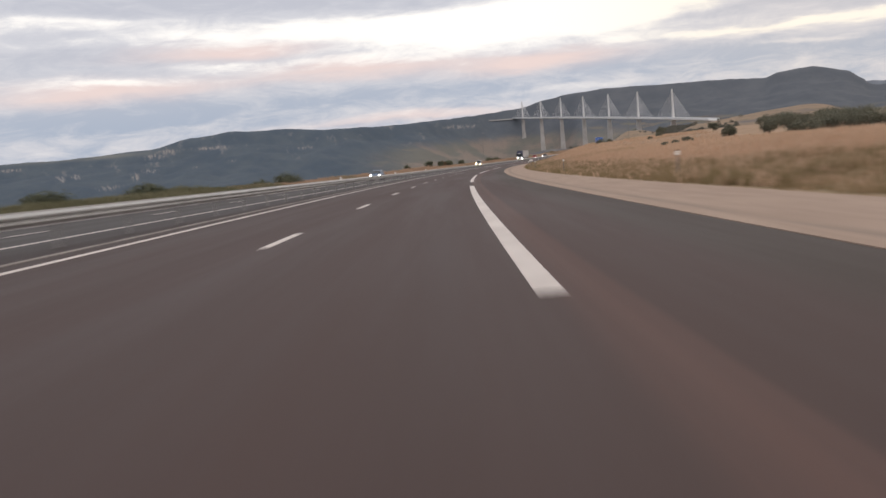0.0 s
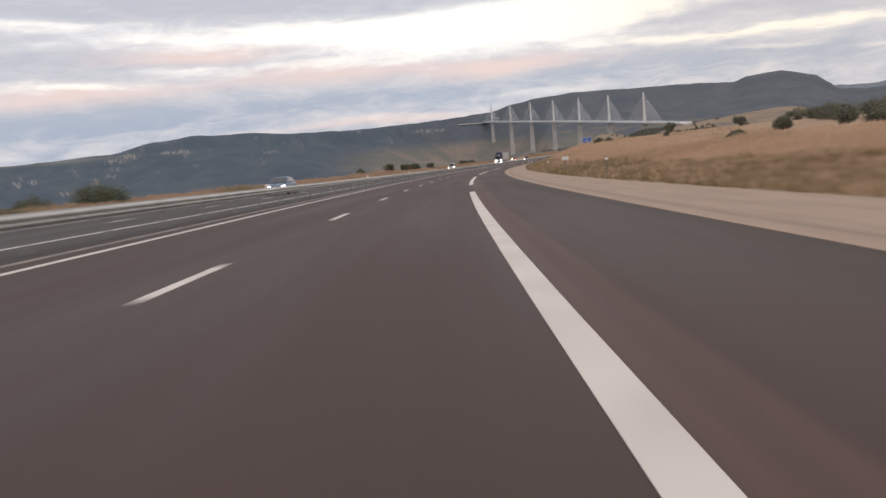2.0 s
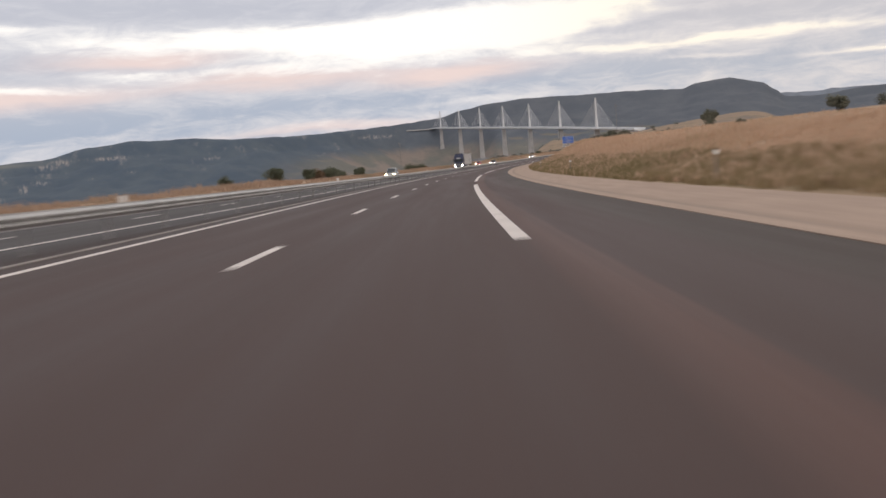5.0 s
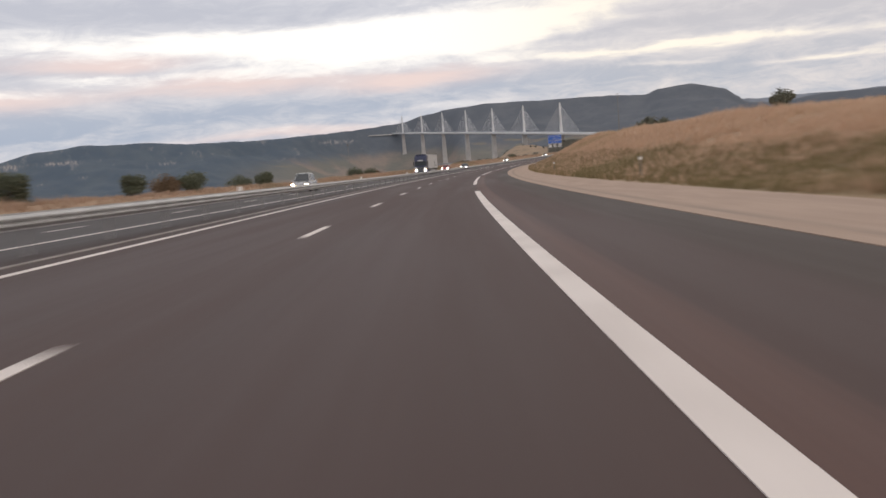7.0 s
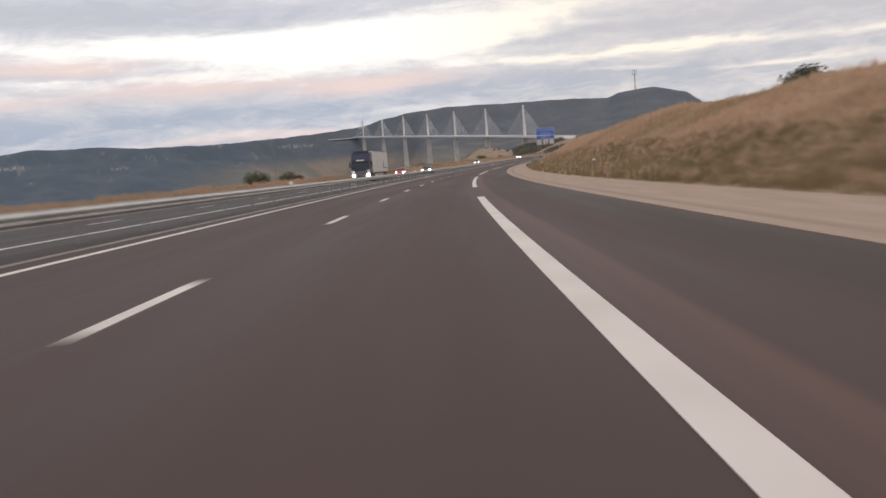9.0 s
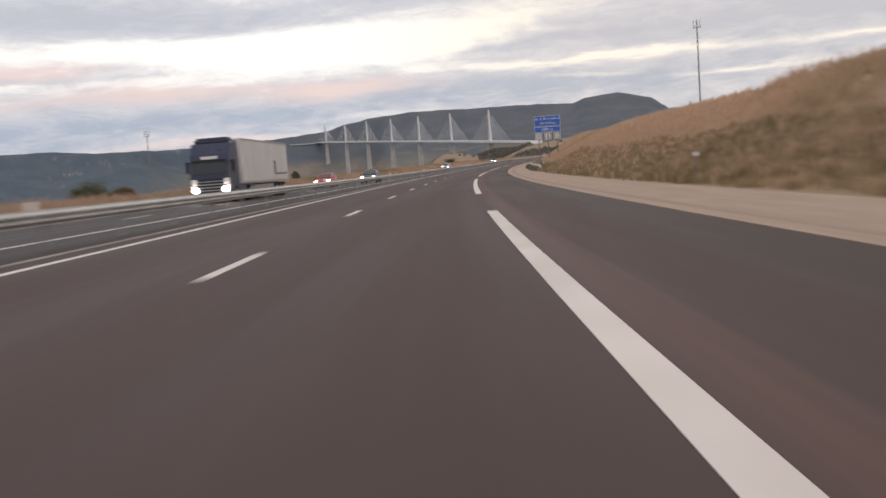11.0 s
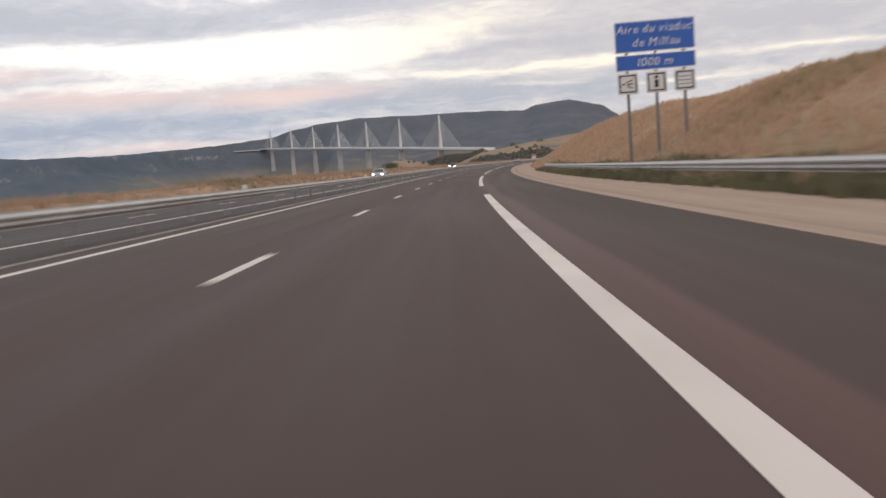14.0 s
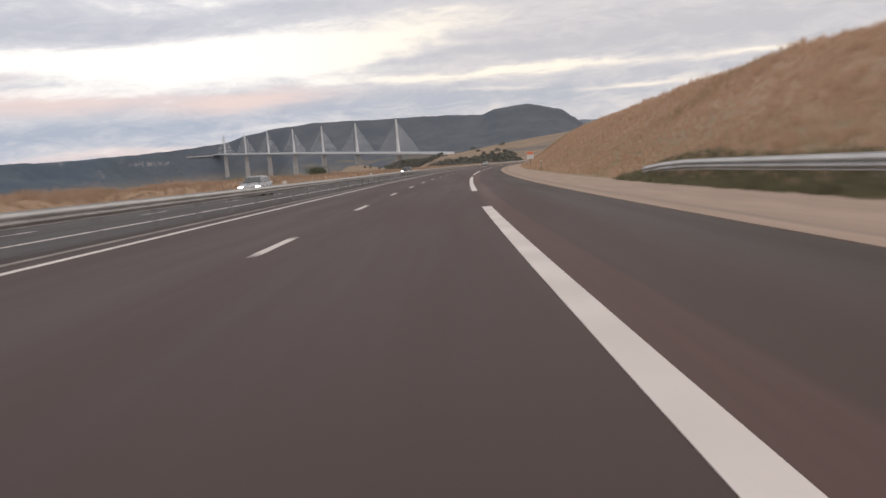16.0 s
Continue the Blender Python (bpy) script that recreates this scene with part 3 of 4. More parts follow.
FLOOR_R = table([(0, -12), (300, -20), (900, -30), (1500, -32), (2000, -28), (2400, -28), (2900, -48), (3300, -70), (3900, -80), (5000, -60)])


SWELL = table([(-60, -0.4), (17.8, -0.55), (20, -0.3), (22.5, -0.02), (24, 0.12), (60, 0.1)])

# low spurs before the viaduct: bearings, distance, half length, elevation in degrees
KNOLLS = [(10.6, 12.4, 13.0, 14.8, 2150, 260, -0.46), (13.9, 15.6, 15.8, 18.0, 1950, 280, -0.40)]


def blend(q, a, b):
    w = np.clip((q - a) / (b - a), 0, 1)
    return w * w * (3 - 2 * w)


def terrain_height(az, r):
    floor_lm = FLOOR_L(r) + (FLOOR_M(r) - FLOOR_L(r)) * blend(az, -6.0, 7.0)
    base = floor_lm + (FLOOR_R(r) - floor_lm) * blend(az, 10.0, 17.0)
    swell = np.exp(-(((r - 1500.0) / 330.0) ** 2)) * blend(az, 15.2, 17.6) * (1 - blend(az, 25.0, 29.0))
    base = base + np.maximum(0.0, -2.0 + r * np.tan(np.radians(SWELL(az))) - base) * swell
    for a0, a1, a2, a3, r0, wide, el in KNOLLS:
        k = np.exp(-(((r - r0) / wide) ** 4)) * blend(az, a0, a1) * (1 - blend(az, a2, a3))
        base = base + np.maximum(0.0, -11.5 + r * np.tan(np.radians(el)) - base) * k
    rr, top = RIM_R(az), CZ + RIM_R(az) * np.tan(np.radians(RIM(az)))
    w = np.clip((r - (rr - 1150.0)) / 1150.0, 0, 1)
    face = np.where(w < 0.8, 0.72 * (w / 0.8) ** 1.25, 0.72 + 0.28 * blend(w, 0.8, 0.96))
    steep = blend(az, -3.0, 5.0) * (1 - blend(az, 7.0, 9.0))
    face = face * (1 - steep) + w**6 * steep
    return base + (top - base) * face, w


az_list = np.concatenate([np.arange(-180, -36, 6.0), np.arange(-36, 42, 0.25), np.arange(42, 180, 6.0)])
fr = np.concatenate([np.geomspace(40, 3300, 70) / 4400.0, np.linspace(3350, 4400, 56) / 4400.0])
verts, faces = [], []
road_xy = np.stack([AX, AY], 1)
for a in az_list:
    rr = float(RIM_R(np.clip(a, -60, 60)))
    r = fr * rr
    z, w = terrain_height(np.full_like(r, np.clip(a, -60, 60)), r)
    x, y = CX + r * math.sin(radians(a)), CY + r * math.cos(radians(a))
    for xi, yi, zi, wi in zip(x, y, z, w):
        n = wobble(xi, yi, 0.0045, 5)
        n2 = wobble(xi, yi, 0.022, 3)
        ridge = 1 - abs(wobble(xi + 900, yi, 0.003, 4)) * 1.6
        zi += n * (3 + 14 * 4 * wi * (1 - wi)) + n2 * (1.0 + 4 * wi * (1 - wi) + 1.5 * wi) + (ridge - 0.5) * 16 * 4 * wi * (1 - wi)
        d2 = (road_xy[::5, 0] - xi) ** 2 + (road_xy[::5, 1] - yi) ** 2
        i = int(np.argmin(d2))
        near = math.sqrt(float(d2[i]))
        if near < 160:
            k = max(0.0, min(1.0, (160 - near) / 90))
            zi = zi * (1 - k) + min(zi, float(AZ[i * 5]) - 9.0) * k
        verts.append((xi, yi, zi))
n_r = len(fr)
for i in range(len(az_list)):
    i2 = (i + 1) % len(az_list)
    for j in range(n_r - 1):
        faces.append((i * n_r + j, i * n_r + j + 1, i2 * n_r + j + 1, i2 * n_r + j))
verts.append((CX, CY, -20.0))
for i in range(len(az_list)):
    faces.append((len(verts) - 1, i * n_r, ((i + 1) % len(az_list)) * n_r))
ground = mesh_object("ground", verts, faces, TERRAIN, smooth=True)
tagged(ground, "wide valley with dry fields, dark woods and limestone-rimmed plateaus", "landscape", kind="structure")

# ---- far ridge behind the mesa, paled by haze painted into its colour ----
verts, faces = [], []
ridge_az = np.arange(18.0, 48.0, 0.5)
for a in ridge_az:
    top = 92.0 + 9.0 * wobble(a * 40.0, 3.0, 0.02, 4)
    for r, z in ((4664.0, -160.0), (4690.0, top * 0.55), (4712.0, top), (4724.0, top * 0.98), (4738.0, -160.0)):
        verts.append((CX + r * math.sin(radians(a)), CY + r * math.cos(radians(a)), z))
for i in range(len(ridge_az) - 1):
    faces += [(5 * i + j, 5 * i + j + 1, 5 * i + j + 6, 5 * i + j + 5) for j in range(4)]
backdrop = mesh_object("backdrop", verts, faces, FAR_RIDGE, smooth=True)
tagged(backdrop, "pale blue-grey far ridge behind the mesa, evening haze painted into its colour", "landscape", kind="structure")

# ---- cable-stayed viaduct across the valley ----
P7 = Vector((696.8, 2712.2, -7.0))
AZ_B, RISE = 0.0769, 0.0303


def on_bridge(d, side=0.0, h=0.0):
    """d metres beyond the first pylon, side metres to the right of the deck's axis."""
    off = -d * d / 40000.0 + side
    return Vector((P7.x - math.sin(AZ_B) * d + math.cos(AZ_B) * off, P7.y + math.cos(AZ_B) * d + math.sin(AZ_B) * off, P7.z + RISE * d + h))


def sweep(name, ds, section, mat, parent, label=""):
    verts, faces, n = [], [], len(section)
    for d in ds:
        verts += [on_bridge(d, a, h) for a, h in section]
    for i in range(len(ds) - 1):
        faces += [(i * n + j, i * n + (j + 1) % n, (i + 1) * n + (j + 1) % n, (i + 1) * n + j) for j in range(n)]
    faces += [tuple(range(n)), tuple(range((len(ds) - 1) * n, len(ds) * n))]
    ob = mesh_object(name, verts, faces, mat, parent)
    if label:
        ob["label"] = label
    return ob


viaduct = new("viaduct")
tagged(viaduct, "long white cable-stayed viaduct on tall tapering concrete piers", "bridge")
DS = np.linspace(-330, 2204, 54)
sweep("deck", DS, [(-16, 0), (16, 0), (16, -1.2), (4, -4.2), (-4, -4.2), (-16, -1.2)], BRIDGE_WHITE, viaduct)
for a in (-15.6, 15.3):
    sweep("wind_screen", DS, [(a, 0.02), (a + 0.3, 0.02), (a + 0.3, 3.0), (a, 3.0)], BRIDGE_WHITE, viaduct)


def tapered(name, d, rings, mat, parent):
    """Upright body from rings of (height, half length along deck, half width across, shift along)."""
    verts, faces = [], []
    for h, la, wa, sh in rings:
        verts += [on_bridge(d, 0, h) + Vector((-math.sin(AZ_B) * y + math.cos(AZ_B) * x, math.cos(AZ_B) * y + math.sin(AZ_B) * x, 0)) for x, y in ((-wa, sh - la), (wa, sh - la), (wa, sh + la), (-wa, sh + la))]
    for i in range(len(rings) - 1):
        faces += [(4 * i + j, 4 * i + (j + 1) % 4, 4 * i + 4 + (j + 1) % 4, 4 * i + 4 + j) for j in range(4)]
    faces += [(3, 2, 1, 0), tuple(range(4 * len(rings) - 4, 4 * len(rings)))]
    return mesh_object(name, verts, faces, mat, parent)


DEPTHS = [45, 75, 120, 200, 250, 250, 110]
for k in range(7):
    d = 342.0 * k
    depth = DEPTHS[k]
    tapered("pier", d, [(-depth, 7.0, 9.5 + depth * 0.014, 0), (-min(depth, 90) - 0.1, 5.2, 9.0, 0), (-4.2, 5.0, 6.5, 0)], BRIDGE_CONCRETE, viaduct)
    pylon = tapered("pylon", d, [(39, 2.4, 2.3, 0), (60, 2.0, 2.1, 0), (87, 1.3, 1.7, 0)], BRIDGE_WHITE, viaduct)
    for sgn in (-1, 1):
        tapered("pylon_leg", d, [(-0.5, 1.7, 2.3, sgn * 7.7), (20, 1.5, 2.3, sgn * 4.6), (39.5, 1.3, 2.3, sgn * 1.1)], BRIDGE_WHITE, viaduct)
        for c in range(11):
            lo = on_bridge(d + sgn * (34 + 12.5 * c), 0, 0.5)
            hi = on_bridge(d, 0, 40 + 4.2 * c)
            m = Matrix.Translation((lo + hi) / 2) @ (hi - lo).to_track_quat("Z", "Y").to_matrix().to_4x4()
            part("stay_cable", cyl(bmesh.new(), 0.27, 0.27, (hi - lo).length, m, 5), BRIDGE_WHITE, viaduct)

# ---- road shelf cut along the hillside beyond the viaduct's far end ----
shelf_az = np.linspace(4.66, 2.9, 16)
verts, faces = [], []
for a in shelf_az:
    top = 58.0 + (4.75 - a) * 1.2
    rs = np.arange(3600.0, 4700.0, 5.0)
    zs = terrain_height(np.full_like(rs, a), rs)[0]
    r = float(rs[np.argmax(zs > top - 4.0)]) - 12.0
    for dr, h in ((-1.5, -5.0), (0.0, -1.5), (0.0, 0.0), (14.0, 0.2)):
        verts.append((CX + (r + dr) * math.sin(radians(a)), CY + (r + dr) * math.cos(radians(a)), top + h))
for i in range(len(shelf_az) - 1):
    faces += [(4 * i + j, 4 * i + 4 + j, 4 * i + 5 + j, 4 * i + 1 + j) for j in range(3)]
tagged(mesh_object("road_cutting", verts, faces, BRIDGE_CONCRETE), "pale road shelf cut along the wooded hillside beyond the viaduct", "road cutting", kind="structure")

# ---- median guardrail ----
W_FACE = [(0.0, 0.0), (0.0, 0.028), (0.045, 0.055), (0.078, 0.085), (0.078, 0.11), (0.03, 0.14), (0.0, 0.155), (0.03, 0.17), (0.078, 0.20), (0.078, 0.225), (0.045, 0.255), (0.0, 0.282), (0.0, 0.31)]


def beam_section(d, h, face):
    """Closed W-beam section, 5 mm thick or so; face +1 shows its ridges towards larger d."""
    out = [(d + face * a, h + b) for a, b in W_FACE]
    back = [(d + face * (a - 0.008), h + b) for a, b in reversed(W_FACE)]
    return out + back


def guardrail(name, s0, s1, d, top, label, both=True, step=12.0, post_step=4.0, ends=False):
    rail = new(name)
    tagged(rail, label, "guardrail")
    base = float(cross_fall(d)) if d < 0 else 0.0

    def lift(s):
        if not ends:
            return 0.0
        e = min(s - s0, s1 - s)
        return -max(0.0, 1 - e / 8.0) ** 2 * 0.22

    for a in np.arange(s0, s1 - 0.1, step):
        st = np.linspace(a, min(s1, a + step + 0.02), 5)
        if both:
            loft("rail_beam", st, lambda s: beam_section(d + 0.11, base + top - 0.31 + lift(s), 1), STEEL, rail, closed=True, uv=False)
        loft("rail_beam", st, lambda s: beam_section(d - 0.11, base + top - 0.31 + lift(s), -1), STEEL, rail, closed=True, uv=False)
    post = None
    for s in np.arange(s0 + 2, s1, post_step):
        if post is None:
            bm = bmesh.new()
            box(bm, -0.03, 0.03, -0.03, -0.022, -0.5, top - 0.04)
            box(bm, -0.03, 0.03, 0.022, 0.03, -0.5, top - 0.04)
            box(bm, -0.005, 0.005, -0.022, 0.022, -0.5, top - 0.04)
            box(bm, -0.1, 0.1, -0.02, 0.02, top - 0.26, top - 0.06)
            post = part("post", bm, RUSTY, rail)
            o = post
        else:
            o = new("post", post.data)
            o.parent = rail
        o.matrix_basis = road_pose(float(s), d, base + lift(s))
    return rail


guardrail("median_guardrail", -30, 930, -5.3, 0.80, "galvanised steel W-beam guardrail along the median")
guardrail("roadside_guardrail", 420.8, 516.9, 9.75, 0.70, "short galvanised guardrail with sloping ends beside the gutter", both=False, ends=True)

# ---- delineator posts and rail reflectors ----
def delineator(m):
    t = empty("delineator_post", m)
    tagged(t, "thin marker post with a bright white reflector in roadside grass", "marker post", "roadside marker posts")
    bm = bmesh.new()
    cyl(bm, 0.028, 0.024, 1.0, Matrix.Translation((0, 0, 0.42)), 10)
    part("post", bm, GREY_POST, t)
    part("reflector", box(bmesh.new(), -0.06, 0.06, -0.05, -0.02, 0.80, 0.92, 0.01), REFLECTOR, t)
    part("cap", cyl(bmesh.new(), 0.032, 0.03, 0.05, Matrix.Translation((0, 0, 0.94)), 10), BLACK, t)
    return t


POSTS = [29.7, 63.2, 100.5, 135, 172, 207, 242.2, 280, 316, 357, 418.8, 567, 603, 639]
first_post = delineator(road_pose(POSTS[0], 9.75, 0.0))
for s in POSTS[1:]:
    copy_thing(first_post, road_pose(s, 9.75, 0.0))


def rail_reflector(m):
    t = empty("rail_reflector", m)
    tagged(t, "small white reflector clipped on the median guardrail", "reflector", "guardrail reflectors")
    part("plate", box(bmesh.new(), -0.07, 0.07, -0.012, 0.012, 0.0, 0.16, 0.006), REFLECTOR, t)
    part("clip", box(bmesh.new(), -0.03, 0.03, -0.02, 0.02, -0.12, 0.0, 0.004), GREY_POST, t)
    return t


first_ref = rail_reflector(road_pose(61.9, -5.25, 0.80))
for k in range(1, 19):
    copy_thing(first_ref, road_pose(61.9 + 35.7 * k, -5.25, 0.80))

# ---- blue motorway sign ----
def text_mesh(body, size, x, z, mat, parent):
    """A line of writing, one part for each letter."""
    pen = 0.0
    letters = []
    for ch in body:
        if ch == " ":
            pen += size * 0.3
            continue
        cu = bpy.data.curves.new("letter", "FONT")
        cu.body, cu.size, cu.extrude, cu.shear = ch, size, 0.004, 0.2
        tmp = bpy.data.objects.new("tmp", cu)
        scene.collection.objects.link(tmp)
        me = bpy.data.meshes.new_from_object(tmp.evaluated_get(bpy.context.evaluated_depsgraph_get()))
        bpy.data.objects.remove(tmp)
        me.materials.append(mat)
        low = min(q.co.x for q in me.vertices)
        letters.append((me, pen - low))
        pen += max(q.co.x for q in me.vertices) - low + size * 0.09
    for me, shift in letters:
        ob = new("letter", me)
        ob.parent = parent
        ob.matrix_basis = pose(x - pen / 2 + shift, -0.064, z, 90, 0, 0)


def big_sign(s, d, base, bottom):
    t = empty("motorway_sign", road_pose(s, d, base, -4))
    tagged(t, "blue service-area sign with three white pictogram plates on posts", "road sign")
    z = bottom
    for x in (-1.38, 0.0, 1.36):
        part("post", box(bmesh.new(), x - 0.07, x + 0.07, 0.0, 0.14, -2.0, z + 3.2, 0.01), GREY_POST, t)

    def panel(name, x0, x1, z0, z1, face, edge):
        p = part(name, box(bmesh.new(), x0, x1, -0.05, -0.01, z0, z1, 0.008), edge, t)
        bw = 0.045
        part("face", box(bmesh.new(), x0 + bw, x1 - bw, -0.056, -0.045, z0 + bw, z1 - bw), face, p)
        return p

    top = panel("name_panel", -1.92, 1.92, z + 2.0, z + 3.5, BLUE, SIGN_WHITE)
    text_mesh("Aire du viaduc", 0.55, 0.0, z + 2.93, SIGN_WHITE, top)
    text_mesh("de Millau", 0.55, 0.1, z + 2.28, SIGN_WHITE, top)
    dist = panel("distance_panel", -1.92, 1.92, z + 1.12, z + 1.9, BLUE, SIGN_WHITE)
    text_mesh("1000 m", 0.56, 0.0, z + 1.32, SIGN_WHITE, dist)
    for i, x in enumerate((-1.38, 0.0, 1.36)):
        plate = panel("pictogram_plate", x - 0.5, x + 0.5, z, z + 1.02, SIGN_WHITE, SIGN_WHITE)
        for x0, x1, z0, z1 in ((-0.42, 0.42, 0.87, 0.94), (-0.42, 0.42, 0.08, 0.15), (-0.42, -0.35, 0.15, 0.87), (0.35, 0.42, 0.15, 0.87)):
            part("border", box(bmesh.new(), x + x0, x + x1, -0.062, -0.05, z + z0, z + z1), BLACK, plate)
        if i == 0:
            for zz, dz in ((0.36, -0.12), (0.5, 0.0), (0.64, 0.12)):
                bm = box(bmesh.new(), -0.16, 0.16, -0.062, -0.05, -0.03, 0.03)
                bmesh.ops.transform(bm, matrix=Matrix.Translation((x + 0.08, 0, z + zz)) @ Matrix.Rotation(-dz * 3, 4, "Y"), verts=bm.verts)
                part("mark", bm, BLACK, plate)
            part("mark", box(bmesh.new(), x - 0.26, x - 0.16, -0.062, -0.05, z + 0.46, z + 0.55), BLACK, plate)
        elif i == 1:
            part("mark", box(bmesh.new(), x - 0.1, x + 0.09, -0.062, -0.05, z + 0.24, z + 0.62), BLACK, plate)
            part("mark", box(bmesh.new(), x - 0.09, x + 0.08, -0.062, -0.05, z + 0.68, z + 0.81, 0.004), BLACK, plate)
        else:
            for zz in (0.32, 0.5, 0.68):
                part("mark", box(bmesh.new(), x - 0.28, x + 0.28, -0.062, -0.05, z + zz - 0.02, z + zz + 0.02), GREY_POST, plate)
    return t


big_sign(467.0, 12.4, slope_height(467.0, 12.4), 3.95 - slope_height(467.0, 12.4))

# ---- vehicles on the opposite carriageway ----
def body_shell(half, parent, mat, name, profile):
    """Side profile (y along, z up) pushed out to half width with a slight tumblehome."""
    bm = bmesh.new()
    rows = []
    for x, k in ((-half, 0.97), (-half * 0.9, 1.0), (half * 0.9, 1.0), (half, 0.97)):
        rows.append([bm.verts.new((x, y * k, z * (1.0 if abs(x) < half else 0.985))) for y, z in profile])
    n = len(profile)
    for a, b in zip(rows, rows[1:]):
        for j in range(n):
            bm.faces.new((a[j], a[(j + 1) % n], b[(j + 1) % n], b[j]))
    bm.faces.new(rows[0][::-1])
    bm.faces.new(rows[-1])
    bmesh.ops.recalc_face_normals(bm, faces=bm.faces)
    return part(name, bm, mat, parent)


def wheel(x, y, r, w, parent):
    turn = Matrix.Translation((x, y, r)) @ Matrix.Rotation(radians(90), 4, "Y")
    wh = part("wheel", cyl(bmesh.new(), r, r, w, turn, 24), RUBBER, parent)
    side = 1 if x > 0 else -1
    part("rim", cyl(bmesh.new(), r * 0.62, r * 0.55, 0.04, Matrix.Translation((x + side * (w / 2 + 0.01), y, r)) @ Matrix.Rotation(radians(90), 4, "Y"), 18), RIM_M, wh)


def skin(name, stations, mat, parent, rounded=False):
    """Closed shell through cross-sections (y, [(x, z), ...]) given for one half and mirrored."""
    verts, faces = [], []
    n = 0
    for y, half in stations:
        ring = [(x, y, z) for x, z in half] + [(-x, y, z) for x, z in reversed(half)]
        n = len(ring)
        verts += ring
    for i in range(len(stations) - 1):
        faces += [(i * n + j, i * n + (j + 1) % n, (i + 1) * n + (j + 1) % n, (i + 1) * n + j) for j in range(n)]
    faces += [tuple(range(n - 1, -1, -1)), tuple(range((len(stations) - 1) * n, len(stations) * n))]
    ob = mesh_object(name, verts, faces, mat, parent, smooth=rounded)
    if rounded:
        ob.modifiers.new("edges", "BEVEL").width = 0.03
        ob.modifiers["edges"].segments = 3
        ob.modifiers["edges"].limit_method = "ANGLE"
    return ob


def pane(name, corners, parent, mat):
    """Flat glazing, 12 mm thick, set proud of the shell."""
    a, b, c, d = (Vector(q) for q in corners)
    n = (b - a).cross(d - a).normalized() * 0.012
    return mesh_object(name, [a, b, c, d, a + n, b + n, c + n, d + n], [(3, 2, 1, 0), (4, 5, 6, 7), (0, 1, 5, 4), (1, 2, 6, 5), (2, 3, 7, 6), (3, 0, 4, 7)], mat, parent)


def car(m, paint, label, tall=1.45, lamp=None):
    """Front towards -y."""
    t = empty("car", m)
    tagged(t, label, "car", "oncoming traffic")
    k = tall - 0.03

    def hull(w, low, belt, deck):
        return [(w * 0.86, low), (w * 0.97, low + 0.12), (w, low + 0.3), (w * 0.985, belt - 0.08), (w * 0.93, belt), (w * 0.6, deck), (0.0, deck + 0.02)]

    skin("body", [
        (-2.12, hull(0.62, 0.26, 0.60, 0.61)), (-2.06, hull(0.74, 0.22, 0.66, 0.68)), (-1.9, hull(0.83, 0.20, 0.74, 0.77)), (-1.5, hull(0.87, 0.19, 0.82, 0.86)),
        (-1.05, hull(0.88, 0.19, 0.90, 0.95)), (-0.3, hull(0.885, 0.19, 0.94, 0.96)), (0.9, hull(0.885, 0.19, 0.96, 0.98)), (1.7, hull(0.87, 0.2, 0.97, 0.99)), (2.0, hull(0.82, 0.24, 0.93, 0.95)), (2.1, hull(0.72, 0.3, 0.8, 0.82)),
    ], paint, t, True)
    w0, w1 = 0.79, 0.60

    def roof_ring(y0, z, w):
        return (y0, [(w, 0.9), (w - (w - w1) * min(1, (z - 0.9) / (k - 0.9)), z - 0.03), (w1 * 0.9, z), (0.0, z + 0.025)])

    cabin = skin("cabin", [roof_ring(-1.08, 0.95, w0), roof_ring(-0.62, 0.95 + (k - 0.95) * 0.5, w0), roof_ring(-0.22, k, w0), roof_ring(0.5, k + 0.02, w0), roof_ring(1.35, k - 0.03, w0), roof_ring(1.85, 0.97, w0 - 0.04)], paint, t, True)
    zt = k - 0.06
    part_y = lambda z: -1.08 + (z - 0.95) / (k - 0.95) * 0.86 - 0.06
    pane("windscreen", [(-0.68, part_y(1.0), 1.0), (0.68, part_y(1.0), 1.0), (0.53, part_y(zt), zt), (-0.53, part_y(zt), zt)], cabin, GLASS)
    for sgn in (-1, 1):
        def side(y, z):
            return (sgn * (w0 - (w0 - w1) * (z - 0.9) / (k - 0.9) + 0.012), y, z)
        for y0, y1, y2, y3 in ((-0.72, 0.3, 0.3, -0.22), (0.4, 1.42, 1.15, 0.4)):
            quad = [side(y0, 1.0), side(y1, 1.0), side(y2, zt - 0.06), side(y3, zt - 0.06)]
            pane("side_window", quad if sgn > 0 else quad[::-1], cabin, GLASS)
        part("wing_mirror", box(bmesh.new(), sgn * 0.95 - 0.1, sgn * 0.95 + 0.1, -0.74, -0.62, 0.95, 1.08, 0.03), paint, t)
        bm = bmesh.new()
        bmesh.ops.create_uvsphere(bm, u_segments=16, v_segments=8, radius=1.0, matrix=Matrix.Translation((sgn * 0.62, -1.99, 0.66)) @ Matrix.Diagonal((0.16, 0.12, 0.085, 1)))
        part("headlight", bm, lamp or HEADLAMP, t, "lit headlight")
        part("fog_lamp", cyl(bmesh.new(), 0.06, 0.06, 0.05, Matrix.Translation((sgn * 0.58, -2.11, 0.38)) @ Matrix.Rotation(radians(90), 4, "X"), 14), BLACK, t)
        for y in (-1.3, 1.35):
            part("wheel_arch", cyl(bmesh.new(), 0.37, 0.37, 0.03, Matrix.Translation((sgn * 0.872, y, 0.34)) @ Matrix.Rotation(radians(90), 4, "Y"), 22), BLACK, t)
            wheel(sgn * 0.80, y, 0.315, 0.2, t)
